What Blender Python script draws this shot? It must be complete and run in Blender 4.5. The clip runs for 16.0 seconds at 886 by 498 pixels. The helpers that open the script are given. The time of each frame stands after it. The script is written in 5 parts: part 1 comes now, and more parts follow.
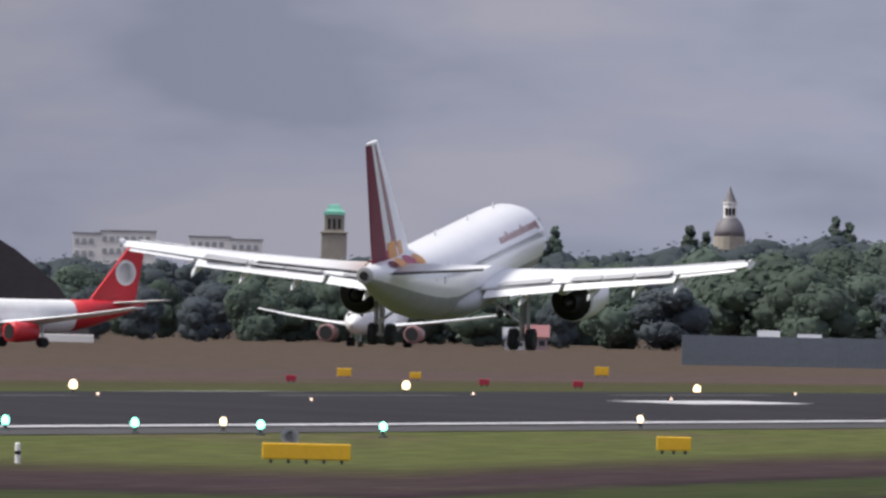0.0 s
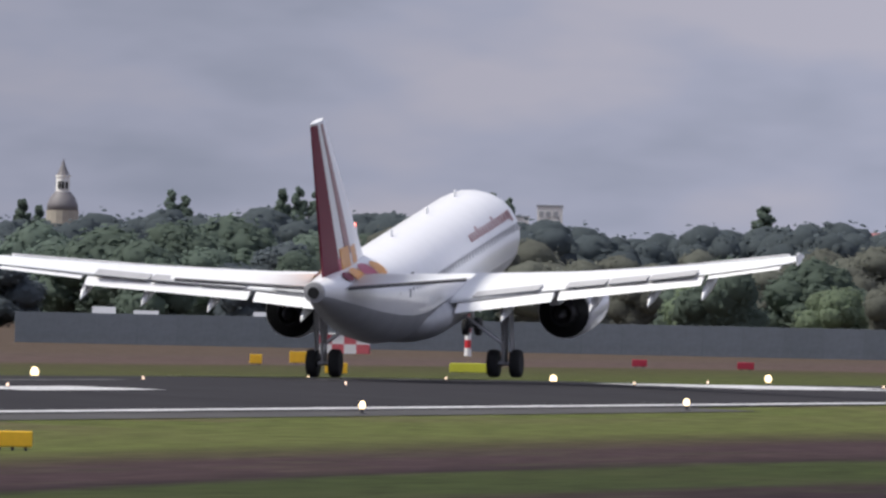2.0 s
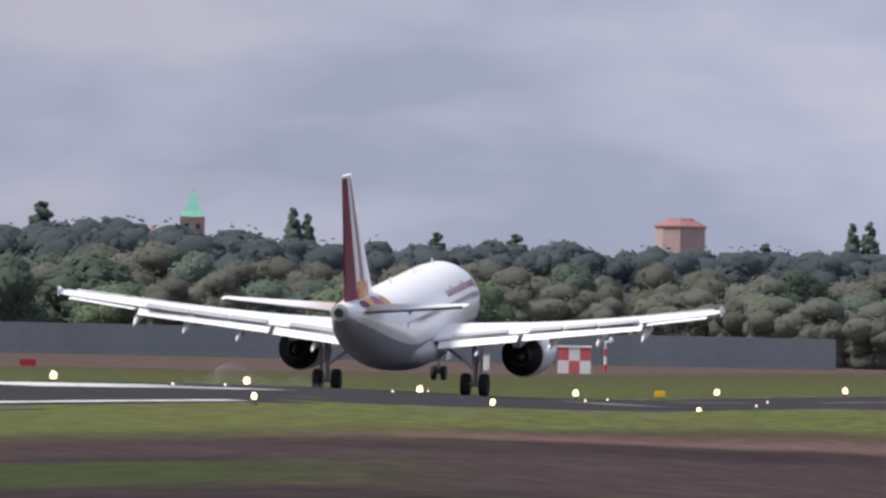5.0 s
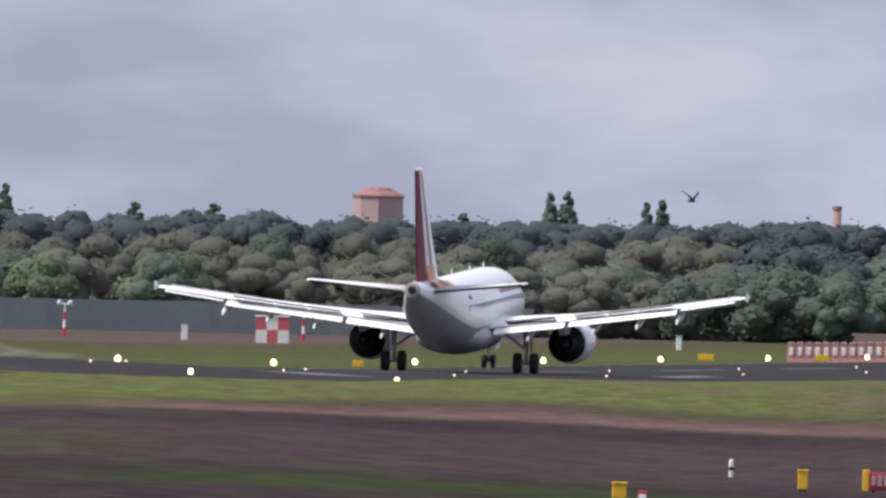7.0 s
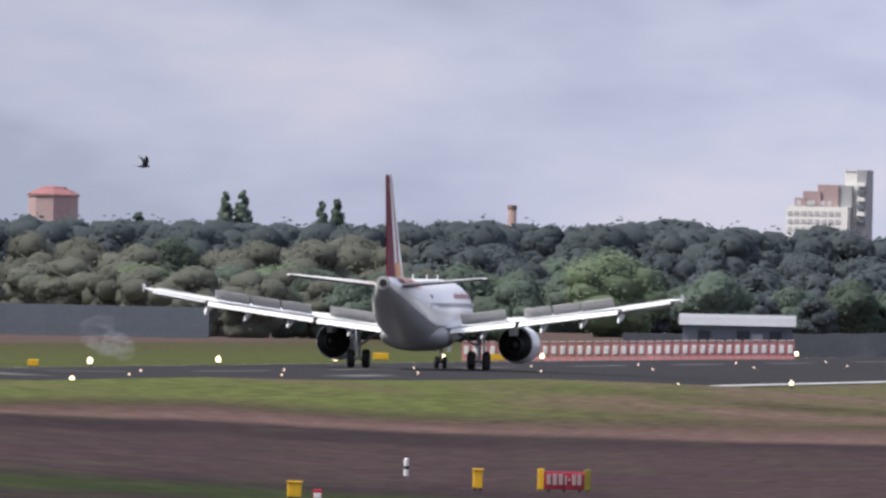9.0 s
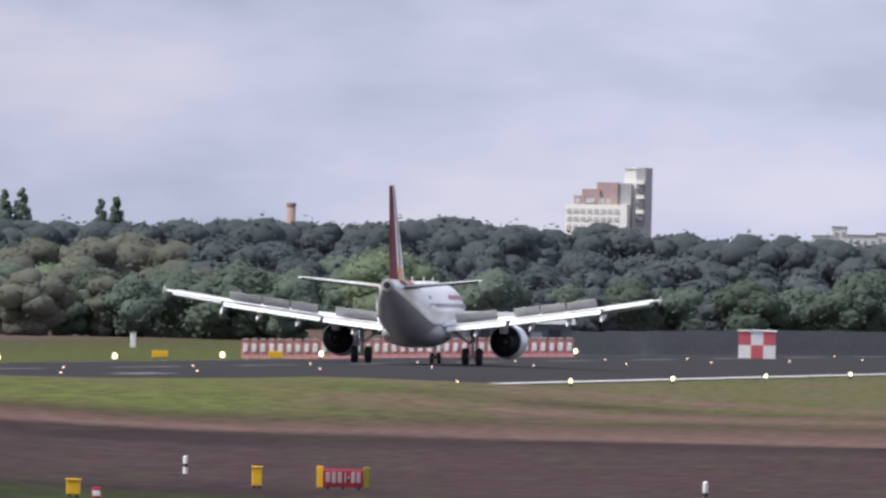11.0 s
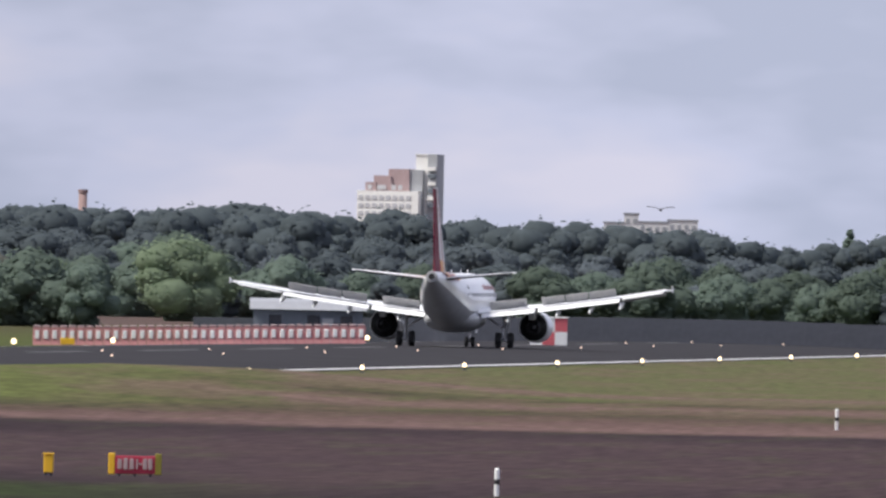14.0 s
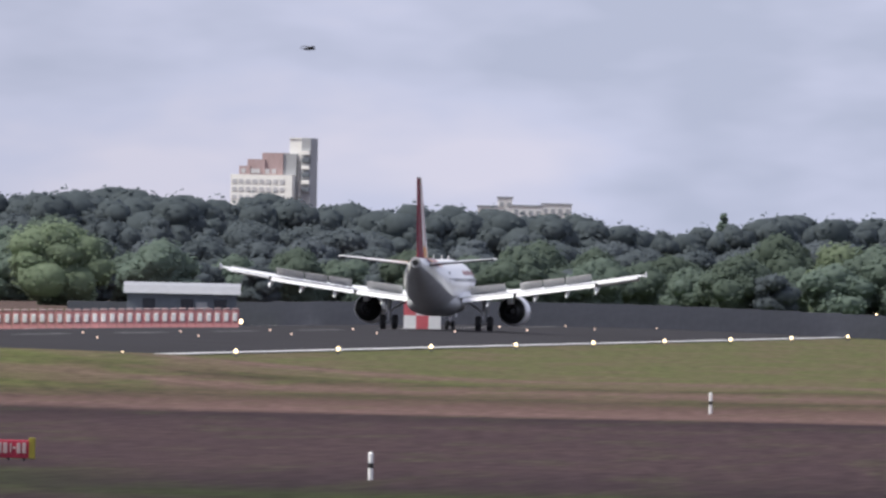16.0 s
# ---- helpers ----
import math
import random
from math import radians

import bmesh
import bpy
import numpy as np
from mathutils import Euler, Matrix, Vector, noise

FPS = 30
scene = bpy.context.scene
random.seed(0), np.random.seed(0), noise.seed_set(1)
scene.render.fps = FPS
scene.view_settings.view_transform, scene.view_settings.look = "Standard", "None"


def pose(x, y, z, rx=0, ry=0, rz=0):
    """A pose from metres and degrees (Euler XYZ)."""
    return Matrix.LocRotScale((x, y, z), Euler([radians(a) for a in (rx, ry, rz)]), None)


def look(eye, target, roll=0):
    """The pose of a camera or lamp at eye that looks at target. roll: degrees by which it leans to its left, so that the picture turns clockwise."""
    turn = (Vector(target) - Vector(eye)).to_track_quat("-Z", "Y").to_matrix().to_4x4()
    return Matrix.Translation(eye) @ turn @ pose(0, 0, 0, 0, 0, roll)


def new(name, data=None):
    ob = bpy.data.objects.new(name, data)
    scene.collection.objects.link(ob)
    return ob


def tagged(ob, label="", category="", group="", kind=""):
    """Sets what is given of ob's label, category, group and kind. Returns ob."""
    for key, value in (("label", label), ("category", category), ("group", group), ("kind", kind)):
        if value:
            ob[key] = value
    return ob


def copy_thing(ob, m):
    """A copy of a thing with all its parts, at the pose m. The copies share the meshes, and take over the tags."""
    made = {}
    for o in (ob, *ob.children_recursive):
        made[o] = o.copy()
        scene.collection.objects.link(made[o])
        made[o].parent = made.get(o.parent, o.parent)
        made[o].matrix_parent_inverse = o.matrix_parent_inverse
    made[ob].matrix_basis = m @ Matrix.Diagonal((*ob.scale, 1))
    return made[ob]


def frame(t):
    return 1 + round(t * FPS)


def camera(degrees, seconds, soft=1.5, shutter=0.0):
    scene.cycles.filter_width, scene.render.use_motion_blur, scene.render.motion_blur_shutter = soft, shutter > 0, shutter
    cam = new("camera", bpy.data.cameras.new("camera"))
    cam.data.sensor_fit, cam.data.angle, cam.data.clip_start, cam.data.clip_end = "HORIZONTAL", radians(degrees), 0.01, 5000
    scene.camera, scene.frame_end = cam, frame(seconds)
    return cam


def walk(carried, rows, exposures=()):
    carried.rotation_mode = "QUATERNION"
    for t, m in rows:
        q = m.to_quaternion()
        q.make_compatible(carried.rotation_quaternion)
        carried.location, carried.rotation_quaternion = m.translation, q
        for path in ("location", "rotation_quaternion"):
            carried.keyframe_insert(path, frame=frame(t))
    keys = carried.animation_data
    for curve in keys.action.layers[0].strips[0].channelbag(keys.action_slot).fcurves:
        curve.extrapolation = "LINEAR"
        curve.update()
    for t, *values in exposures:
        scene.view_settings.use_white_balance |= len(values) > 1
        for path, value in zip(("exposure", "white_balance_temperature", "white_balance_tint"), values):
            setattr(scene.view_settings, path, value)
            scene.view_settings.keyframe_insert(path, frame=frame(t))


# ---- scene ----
# The camera stands on a low rise beside the runway; it closes up over the first two seconds.
FOCAL = 34300.0                      # focal length in picture units of a 1568 wide picture
EYE_H = 6.3
LEAN = 1.2
cam = camera(math.degrees(2 * math.atan(784 / FOCAL)), 16.0, soft=2.7)

# seconds, azimuth of the view (units of FOCAL), height of the horizon, share of the first step back
VIEW = [
    (0.0, -7939, 531, 1.00), (0.5, -7667, 564, 0.79), (1.0, -7448, 529, 0.58), (1.5, -7104, 500, 0.37),
    (2.0, -6754, 512, 0.16), (2.5, -6558, 472, 0), (3.0, -6321, 464, 0), (3.5, -6024, 495, 0), (3.7, -5927, 505, 0),
    (5.8, -5223, 513, 0), (6.0, -5156, 497, 0), (6.5, -5021, 492, 0), (7.0, -4934, 487, 0), (7.5, -4820, 470, 0),
    (8.0, -4622, 459, 0), (8.5, -4475, 457, 0), (9.0, -4359, 497, 0), (9.2, -4293, 507, 0), (11.3, -3925, 503, 0),
    (11.5, -3893, 521, 0), (12.0, -3824, 503, 0), (12.5, -3743, 500, 0), (13.0, -3665, 478, 0), (13.5, -3624, 463, 0),
    (14.0, -3599, 485, 0), (14.5, -3556, 502, 0), (15.0, -3546, 463, 0), (15.5, -3415, 457, 0), (16.0, -3375, 461, 0)]


def view_pose(az, horizon, share):
    eye = Vector((19 * share, -84 * share, EYE_H))
    a, e = az / FOCAL, (horizon - 441) / FOCAL
    return look(eye, eye + Vector((math.sin(a) * math.cos(e), math.cos(a) * math.cos(e), math.sin(e))) * 1000, LEAN)


PATH = [(t, view_pose(a, h, s)) for t, a, h, s in VIEW]
walk(cam, PATH, ((0, -0.12), (2, -0.15), (3, -0.06), (6, 0.02), (7, 0.07), (9, 0.13), (11.5, 0.2), (12.5, 0.08), (14, 0.13), (16, 0.13)))

# ---- daylight: a broken grey sky, the sun behind the camera's left shoulder ----
SUN_EL, SUN_AZ = radians(53), radians(-112)     # azimuth from +y towards +x
world = bpy.data.worlds.new("sky")
scene.world = world
world.use_nodes = True
wn, wl = world.node_tree.nodes, world.node_tree.links
wn.clear()
out = wn.new("ShaderNodeOutputWorld")
bg = wn.new("ShaderNodeBackground")
sky = wn.new("ShaderNodeTexSky")
sky.sky_type, sky.sun_disc = "NISHITA", False
sky.sun_elevation, sky.sun_rotation = SUN_EL, SUN_AZ
sky_dim = wn.new("ShaderNodeMix")
sky_dim.data_type, sky_dim.blend_type = "RGBA", "MULTIPLY"
sky_dim.inputs[0].default_value = 1.0
sky_dim.inputs[7].default_value = (0.09, 0.09, 0.09, 1)
coord = wn.new("ShaderNodeTexCoord")
stretch = wn.new("ShaderNodeMapping")
stretch.inputs["Scale"].default_value = (42, 42, 120)
clouds = wn.new("ShaderNodeTexNoise")
clouds.inputs["Scale"].default_value = 1.0
clouds.inputs["Detail"].default_value = 4.0
clouds.inputs["Roughness"].default_value = 0.5
tint = wn.new("ShaderNodeValToRGB")
tint.color_ramp.elements[0].position, tint.color_ramp.elements[0].color = 0.38, (0.345, 0.378, 0.505, 1)
tint.color_ramp.elements[1].position, tint.color_ramp.elements[1].color = 0.62, (0.515, 0.51, 0.625, 1)
mid = tint.color_ramp.elements.new(0.50)
mid.color = (0.43, 0.455, 0.60, 1)
cover = wn.new("ShaderNodeMix")
cover.data_type = "RGBA"
cover.inputs[0].default_value = 0.92
wl.new(coord.outputs["Generated"], stretch.inputs["Vector"])
wl.new(stretch.outputs["Vector"], clouds.inputs["Vector"])
wl.new(clouds.outputs["Fac"], tint.inputs["Fac"])
wl.new(sky.outputs["Color"], sky_dim.inputs[6])
wl.new(sky_dim.outputs[2], cover.inputs[6])
wl.new(tint.outputs["Color"], cover.inputs[7])
# the cloud is thicker and darker towards the west
split = wn.new("ShaderNodeSeparateXYZ")
west = wn.new("ShaderNodeMapRange")
west.inputs["From Min"].default_value, west.inputs["From Max"].default_value = -0.26, -0.09
west.inputs["To Min"].default_value, west.inputs["To Max"].default_value = 0.69, 1.26
shade = wn.new("ShaderNodeMix")
shade.data_type, shade.blend_type = "RGBA", "MULTIPLY"
shade.inputs[0].default_value = 1.0
wl.new(coord.outputs["Generated"], split.inputs[0])
wl.new(split.outputs["X"], west.inputs["Value"])
wl.new(cover.outputs[2], shade.inputs[6])
wl.new(west.outputs["Result"], shade.inputs[7])
wl.new(shade.outputs[2], bg.inputs["Color"])
wl.new(bg.outputs["Background"], out.inputs["Surface"])
bg.inputs["Strength"].default_value = 1.0

sun = new("sun", bpy.data.lights.new("sun", "SUN"))
sun.data.energy, sun.data.angle, sun.data.color = 5.0, radians(20.0), (1.0, 0.96, 0.9)
sun_way = Vector((math.sin(SUN_AZ) * math.cos(SUN_EL), math.cos(SUN_AZ) * math.cos(SUN_EL), math.sin(SUN_EL)))
sun.matrix_world = look(sun_way * 100, (0, 0, 0))
scene.view_settings.exposure = 0.0


# ---- materials ----
def mat(name, color, rough=0.6, metal=0.0, vary=0.25, scale=1.0, bump=0.0, spots=None, per_object=0.0, coat=0.0, spec=0.5, thin=0.0):
    """A surface with two scales of variation, a little relief and, if wished, a change from piece to piece."""
    m = bpy.data.materials.new(name)
    m.use_nodes = True
    n, l = m.node_tree.nodes, m.node_tree.links
    b = n["Principled BSDF"]
    b.inputs["Roughness"].default_value, b.inputs["Metallic"].default_value = rough, metal
    b.inputs["Coat Weight"].default_value = coat
    b.inputs["Specular IOR Level"].default_value = spec
    tc = n.new("ShaderNodeTexCoord")
    fine, broad = n.new("ShaderNodeTexNoise"), n.new("ShaderNodeTexNoise")
    fine.inputs["Scale"].default_value, fine.inputs["Detail"].default_value = 4.0 * scale, 5
    broad.inputs["Scale"].default_value, broad.inputs["Detail"].default_value = 0.7 * scale, 3
    for t in (fine, broad):
        l.new(tc.outputs["Object"], t.inputs["Vector"])
    add = n.new("ShaderNodeMath")
    add.operation = "ADD"
    l.new(fine.outputs["Fac"], add.inputs[0])
    l.new(broad.outputs["Fac"], add.inputs[1])
    ramp = n.new("ShaderNodeMapRange")
    ramp.inputs["From Min"].default_value, ramp.inputs["From Max"].default_value = 0.6, 1.4
    ramp.inputs["To Min"].default_value, ramp.inputs["To Max"].default_value = 1 - vary, 1 + vary
    l.new(add.outputs[0], ramp.inputs["Value"])
    mul = n.new("ShaderNodeMix")
    mul.data_type, mul.blend_type = "RGBA", "MULTIPLY"
    mul.inputs[0].default_value = 1.0
    mul.inputs[6].default_value = (*color, 1)
    l.new(ramp.outputs["Result"], mul.inputs[7])
    last = mul.outputs[2]
    if per_object:
        info, hsv = n.new("ShaderNodeObjectInfo"), n.new("ShaderNodeHueSaturation")
        r1 = n.new("ShaderNodeMapRange")
        r1.inputs["To Min"].default_value, r1.inputs["To Max"].default_value = 1 - per_object, 1 + per_object
        l.new(info.outputs["Random"], r1.inputs["Value"])
        l.new(r1.outputs["Result"], hsv.inputs["Value"])
        r2 = n.new("ShaderNodeMapRange")
        r2.inputs["To Min"].default_value, r2.inputs["To Max"].default_value = 0.5 - per_object * 0.08, 0.5 + per_object * 0.05
        l.new(info.outputs["Random"], r2.inputs["Value"])
        l.new(r2.outputs["Result"], hsv.inputs["Hue"])
        l.new(last, hsv.inputs["Color"])
        last = hsv.outputs["Color"]
    l.new(last, b.inputs["Base Color"])
    if thin:
        # thin leaves let part of the light through
        tr, mx = n.new("ShaderNodeBsdfTranslucent"), n.new("ShaderNodeMixShader")
        mx.inputs[0].default_value = thin
        l.new(last, tr.inputs["Color"])
        l.new(b.outputs[0], mx.inputs[1])
        l.new(tr.outputs[0], mx.inputs[2])
        l.new(mx.outputs[0], n["Material Output"].inputs["Surface"])
    if bump:
        bp = n.new("ShaderNodeBump")
        bp.inputs["Strength"].default_value, bp.inputs["Distance"].default_value = bump, 0.05
        l.new(fine.outputs["Fac"], bp.inputs["Height"])
        l.new(bp.outputs["Normal"], b.inputs["Normal"])
    return m


def glow(name, color, strength):
    m = bpy.data.materials.new(name)
    m.use_nodes = True
    b = m.node_tree.nodes["Principled BSDF"]
    b.inputs["Base Color"].default_value = (*color, 1)
    b.inputs["Emission Color"].default_value = (*color, 1)
    b.inputs["Emission Strength"].default_value = strength
    return m


M = dict(
    white=mat("aircraft_white", (0.88, 0.88, 0.89), 0.32, 0, 0.04, 0.4, coat=0.3),
    # grey belly paint, deepened by the shade under the hull
    belly=mat("aircraft_belly_grey_shaded", (0.42, 0.43, 0.45), 0.45, 0, 0.14, 0.4),
    wing=mat("wing_grey_white", (0.80, 0.81, 0.82), 0.35, 0, 0.06, 0.5),
    flap=mat("flap_white", (0.84, 0.84, 0.84), 0.4, 0, 0.05, 0.6),
    seam=mat("slot_dark", (0.06, 0.06, 0.065), 0.7, 0, 0.2),
    burgundy=mat("paint_burgundy", (0.165, 0.004, 0.030), 0.55, 0, 0.08),
    magenta=mat("paint_magenta", (0.42, 0.03, 0.10), 0.35, 0, 0.08),
    orange=mat("paint_orange", (0.72, 0.32, 0.06), 0.35, 0, 0.08),
    palegrey=mat("paint_pale_grey", (0.62, 0.60, 0.59), 0.4, 0, 0.06),
    metal=mat("bare_metal", (0.55, 0.55, 0.57), 0.35, 0.8, 0.1),
    darkmetal=mat("dark_metal", (0.06, 0.06, 0.065), 0.5, 0.5, 0.2),
    rubber=mat("tyre_rubber", (0.02, 0.02, 0.022), 0.8, 0, 0.25, 3),
    cabin=mat("cabin_window_grey", (0.42, 0.43, 0.46), 0.3, 0, 0.1),
    mauve=mat("paint_mauve", (0.36, 0.20, 0.20), 0.4, 0, 0.1),
    # grey darkened to carry the shaded underside of the raised spoilers
    spoiler=mat("spoiler_grey_shaded", (0.40, 0.40, 0.41), 0.6, 0, 0.15),
    barrier=mat("barrier_faded_red", (0.46, 0.20, 0.20), 0.6, 0, 0.2),
    chequer=mat("chequer_red", (0.58, 0.12, 0.14), 0.5, 0, 0.15),
    glass=mat("dark_glass", (0.03, 0.035, 0.045), 0.12, 0, 0.1),
    red=mat("paint_red", (0.55, 0.025, 0.035), 0.4, 0, 0.1),
    signred=mat("sign_red", (0.38, 0.02, 0.05), 0.5, 0, 0.12, 3),
    paintwhite=mat("paint_white", (0.8, 0.8, 0.79), 0.5, 0, 0.08),
    yellow=mat("sign_yellow", (0.80, 0.46, 0.02), 0.5, 0, 0.10, 2),
    lime=mat("sign_lime_yellow", (0.62, 0.62, 0.05), 0.5, 0, 0.1, 2),
    olive=mat("sign_olive", (0.22, 0.19, 0.02), 0.6, 0, 0.3, 6),
    black=mat("paint_black", (0.02, 0.02, 0.02), 0.5, 0, 0.15),
    brick=mat("tower_brick", (0.27, 0.185, 0.175), 0.85, 0, 0.18, 0.5, 0.3),
    stone=mat("tower_stone", (0.36, 0.33, 0.28), 0.85, 0, 0.15, 0.4, 0.3),
    copper=mat("verdigris_copper", (0.18, 0.47, 0.37), 0.6, 0, 0.15, 0.5),
    slate=mat("slate_dome", (0.17, 0.16, 0.17), 0.6, 0, 0.15, 0.5),
    redroof=mat("red_tile_roof", (0.28, 0.125, 0.13), 0.8, 0, 0.15, 0.6),
    render=mat("white_render", (0.82, 0.81, 0.78), 0.8, 0, 0.07, 0.3),
    pink=mat("pink_render", (0.40, 0.295, 0.295), 0.8, 0, 0.12, 0.3),
    greyblock=mat("grey_render", (0.36, 0.37, 0.39), 0.8, 0, 0.1, 0.3),
    pane=mat("pale_window", (0.52, 0.52, 0.54), 0.3, 0, 0.1),
    noise=mat("barrier_grey", (0.145, 0.167, 0.194), 0.8, 0, 0.16, 0.5, 0.2, per_object=0.06),
    roofpale=mat("pale_roof", (0.30, 0.31, 0.34), 0.6, 0, 0.1, 0.5),
    tarp=mat("dark_earth_slope", (0.045, 0.04, 0.045), 0.8, 0, 0.2, 0.3, 0.3),
    bark=mat("bark", (0.06, 0.045, 0.035), 0.9, 0, 0.3, 1.0, 0.4),
    # leaf colours are lifted, the dark one also blued, to carry distance haze
    leaf=mat("leaves_mixed", (0.180, 0.232, 0.194), 0.9, 0, 0.2, 0.25, 0, per_object=0.25, spec=0.05, thin=0.6),
    leafhazed=mat("leaves_dark_hazed", (0.160, 0.190, 0.210), 0.9, 0, 0.18, 0.25, 0, per_object=0.15, spec=0.05, thin=0.6),
    leafbrown=mat("leaves_brown_green", (0.212, 0.222, 0.190), 0.9, 0, 0.2, 0.25, 0, per_object=0.16, spec=0.05, thin=0.6),
    leafbright=mat("leaves_bright", (0.25, 0.315, 0.215), 0.9, 0, 0.2, 0.25, 0, per_object=0.1, spec=0.05, thin=0.6),
    bird=mat("bird_feathers", (0.02, 0.02, 0.022), 0.8, 0, 0.2),
    lamp=glow("runway_lamp_warm", (1.0, 0.76, 0.46), 3.0),
    lampred=glow("runway_lamp_red", (1.0, 0.25, 0.2), 2.5),
    lampgreen=glow("runway_lamp_green", (0.25, 1.0, 0.7), 4.0),
    halo=glow("lamp_lens", (1.0, 0.72, 0.55), 1.3),
)
M["lamp"].node_tree.nodes["Principled BSDF"].inputs["Roughness"].default_value = 0.3
# ---- building helpers ----
def part(name, bm, material, parent=None, label="", smooth=False):
    """One bmesh as one mesh object, under a thing or part if given."""
    me = bpy.data.meshes.new(name)
    bmesh.ops.recalc_face_normals(bm, faces=bm.faces)
    bm.to_mesh(me)
    bm.free()
    if smooth:
        me.polygons.foreach_set("use_smooth", [True] * len(me.polygons))
    me.materials.append(material)
    ob = new(name, me)
    if parent:
        ob.parent = parent
    if label:
        ob["label"] = label
    return ob


def thing(name, m=None, label="", category="", group="", kind=""):
    ob = new(name)
    ob.empty_display_size = 0.5
    if m:
        ob.matrix_basis = m
    return tagged(ob, label, category, group, kind)


def box(x0, x1, y0, y1, z0, z1, bevel=0.0, bm=None):
    own = bm is None
    bm = bm or bmesh.new()
    v = bmesh.ops.create_cube(bm, size=1.0)["verts"]
    bmesh.ops.scale(bm, vec=(x1 - x0, y1 - y0, z1 - z0), verts=v)
    bmesh.ops.translate(bm, vec=((x0 + x1) / 2, (y0 + y1) / 2, (z0 + z1) / 2), verts=v)
    if bevel and own:
        bmesh.ops.bevel(bm, geom=bm.edges[:], offset=bevel, segments=1, affect="EDGES")
    return bm


def loft(rings, bm=None, closed=True):
    """Rings of equal count, skinned one to the next and capped at both ends."""
    bm = bm or bmesh.new()
    vs = [[bm.verts.new(p) for p in r] for r in rings]
    n = len(vs[0])
    for a, b in zip(vs, vs[1:]):
        for i in range(n):
            bm.faces.new((a[i], a[(i + 1) % n], b[(i + 1) % n], b[i]))
    if closed:
        bm.faces.new(vs[0][::-1])
        bm.faces.new(vs[-1])
    return bm


def ring(c, rx, rz, n=24, axis="y", pinch=1.0):
    pts = []
    for i in range(n):
        a = 2 * math.pi * i / n
        u, v = math.cos(a) * rx, math.sin(a) * rz
        pts.append({"y": (c[0] + u, c[1], c[2] + v), "x": (c[0], c[1] + u, c[2] + v), "z": (c[0] + u, c[1] + v, c[2])}[axis])
    return pts


def tube(p, q, r0, r1=None, n=8, bm=None):
    p, q = Vector(p), Vector(q)
    r1 = r0 if r1 is None else r1
    w = (q - p).normalized()
    a = w.orthogonal().normalized()
    b = w.cross(a)
    rr = [[c + (a * math.cos(2 * math.pi * i / n) + b * math.sin(2 * math.pi * i / n)) * r for i in range(n)] for c, r in ((p, r0), (q, r1))]
    return loft(rr, bm)


def turned(profile, n=16, axis="z", at=(0, 0, 0), bm=None):
    """A turned solid from (radius, height) pairs."""
    return loft([ring((at[0], at[1], at[2] + h) if axis == "z" else ((at[0], at[1] + h, at[2]) if axis == "y" else (at[0] + h, at[1], at[2])), max(r, 0.003), max(r, 0.003), n, axis) for r, h in profile], bm)


RUNWAY_X = -156.0


def smooth01(v):
    v = min(1.0, max(0.0, v))
    return v * v * (3 - 2 * v)


def ground_z(x, y):
    """The crown of the runway, the grass bank along its middle stretch and the low rise of the field towards the west end."""
    crown = 0.7 * (1 - smooth01((abs(x - RUNWAY_X) - 4) / 36))
    bank = (0.5 * smooth01((y - 720) / 90) + 0.65 * smooth01((y - 810) / 80)) * (1 - smooth01((y - 1010) / 110))
    bank *= smooth01((x + 130) / 6) * (1 - smooth01((x + 120) / 24))
    slope = -x / max(y, 250)
    near = 1.8 * (1 - smooth01((y - 740) / 420))
    far = 1.26 * (1 - smooth01((y - 1000) / 1000)) + 0.54 * (1 - smooth01((y - 650) / 250))
    return crown + bank + near * smooth01((slope - 0.122) / 0.05) + max(0.0, far - near) * smooth01((slope - 0.150) / 0.035)


def spot(u, dist):
    """A place on the field by its azimuth from the eye and its distance."""
    a = u / FOCAL
    x, y = math.sin(a) * dist, math.cos(a) * dist
    return x, y, ground_z(x, y)


def facing(u, dist, dz=0.0, turn=0.0):
    x, y, z = spot(u, dist)
    return pose(x, y, z + dz, 0, 0, -math.degrees(u / FOCAL) + turn)


def high(units, dist):
    """The height over the ground of what stands that far above the horizon."""
    return EYE_H + units * dist / FOCAL


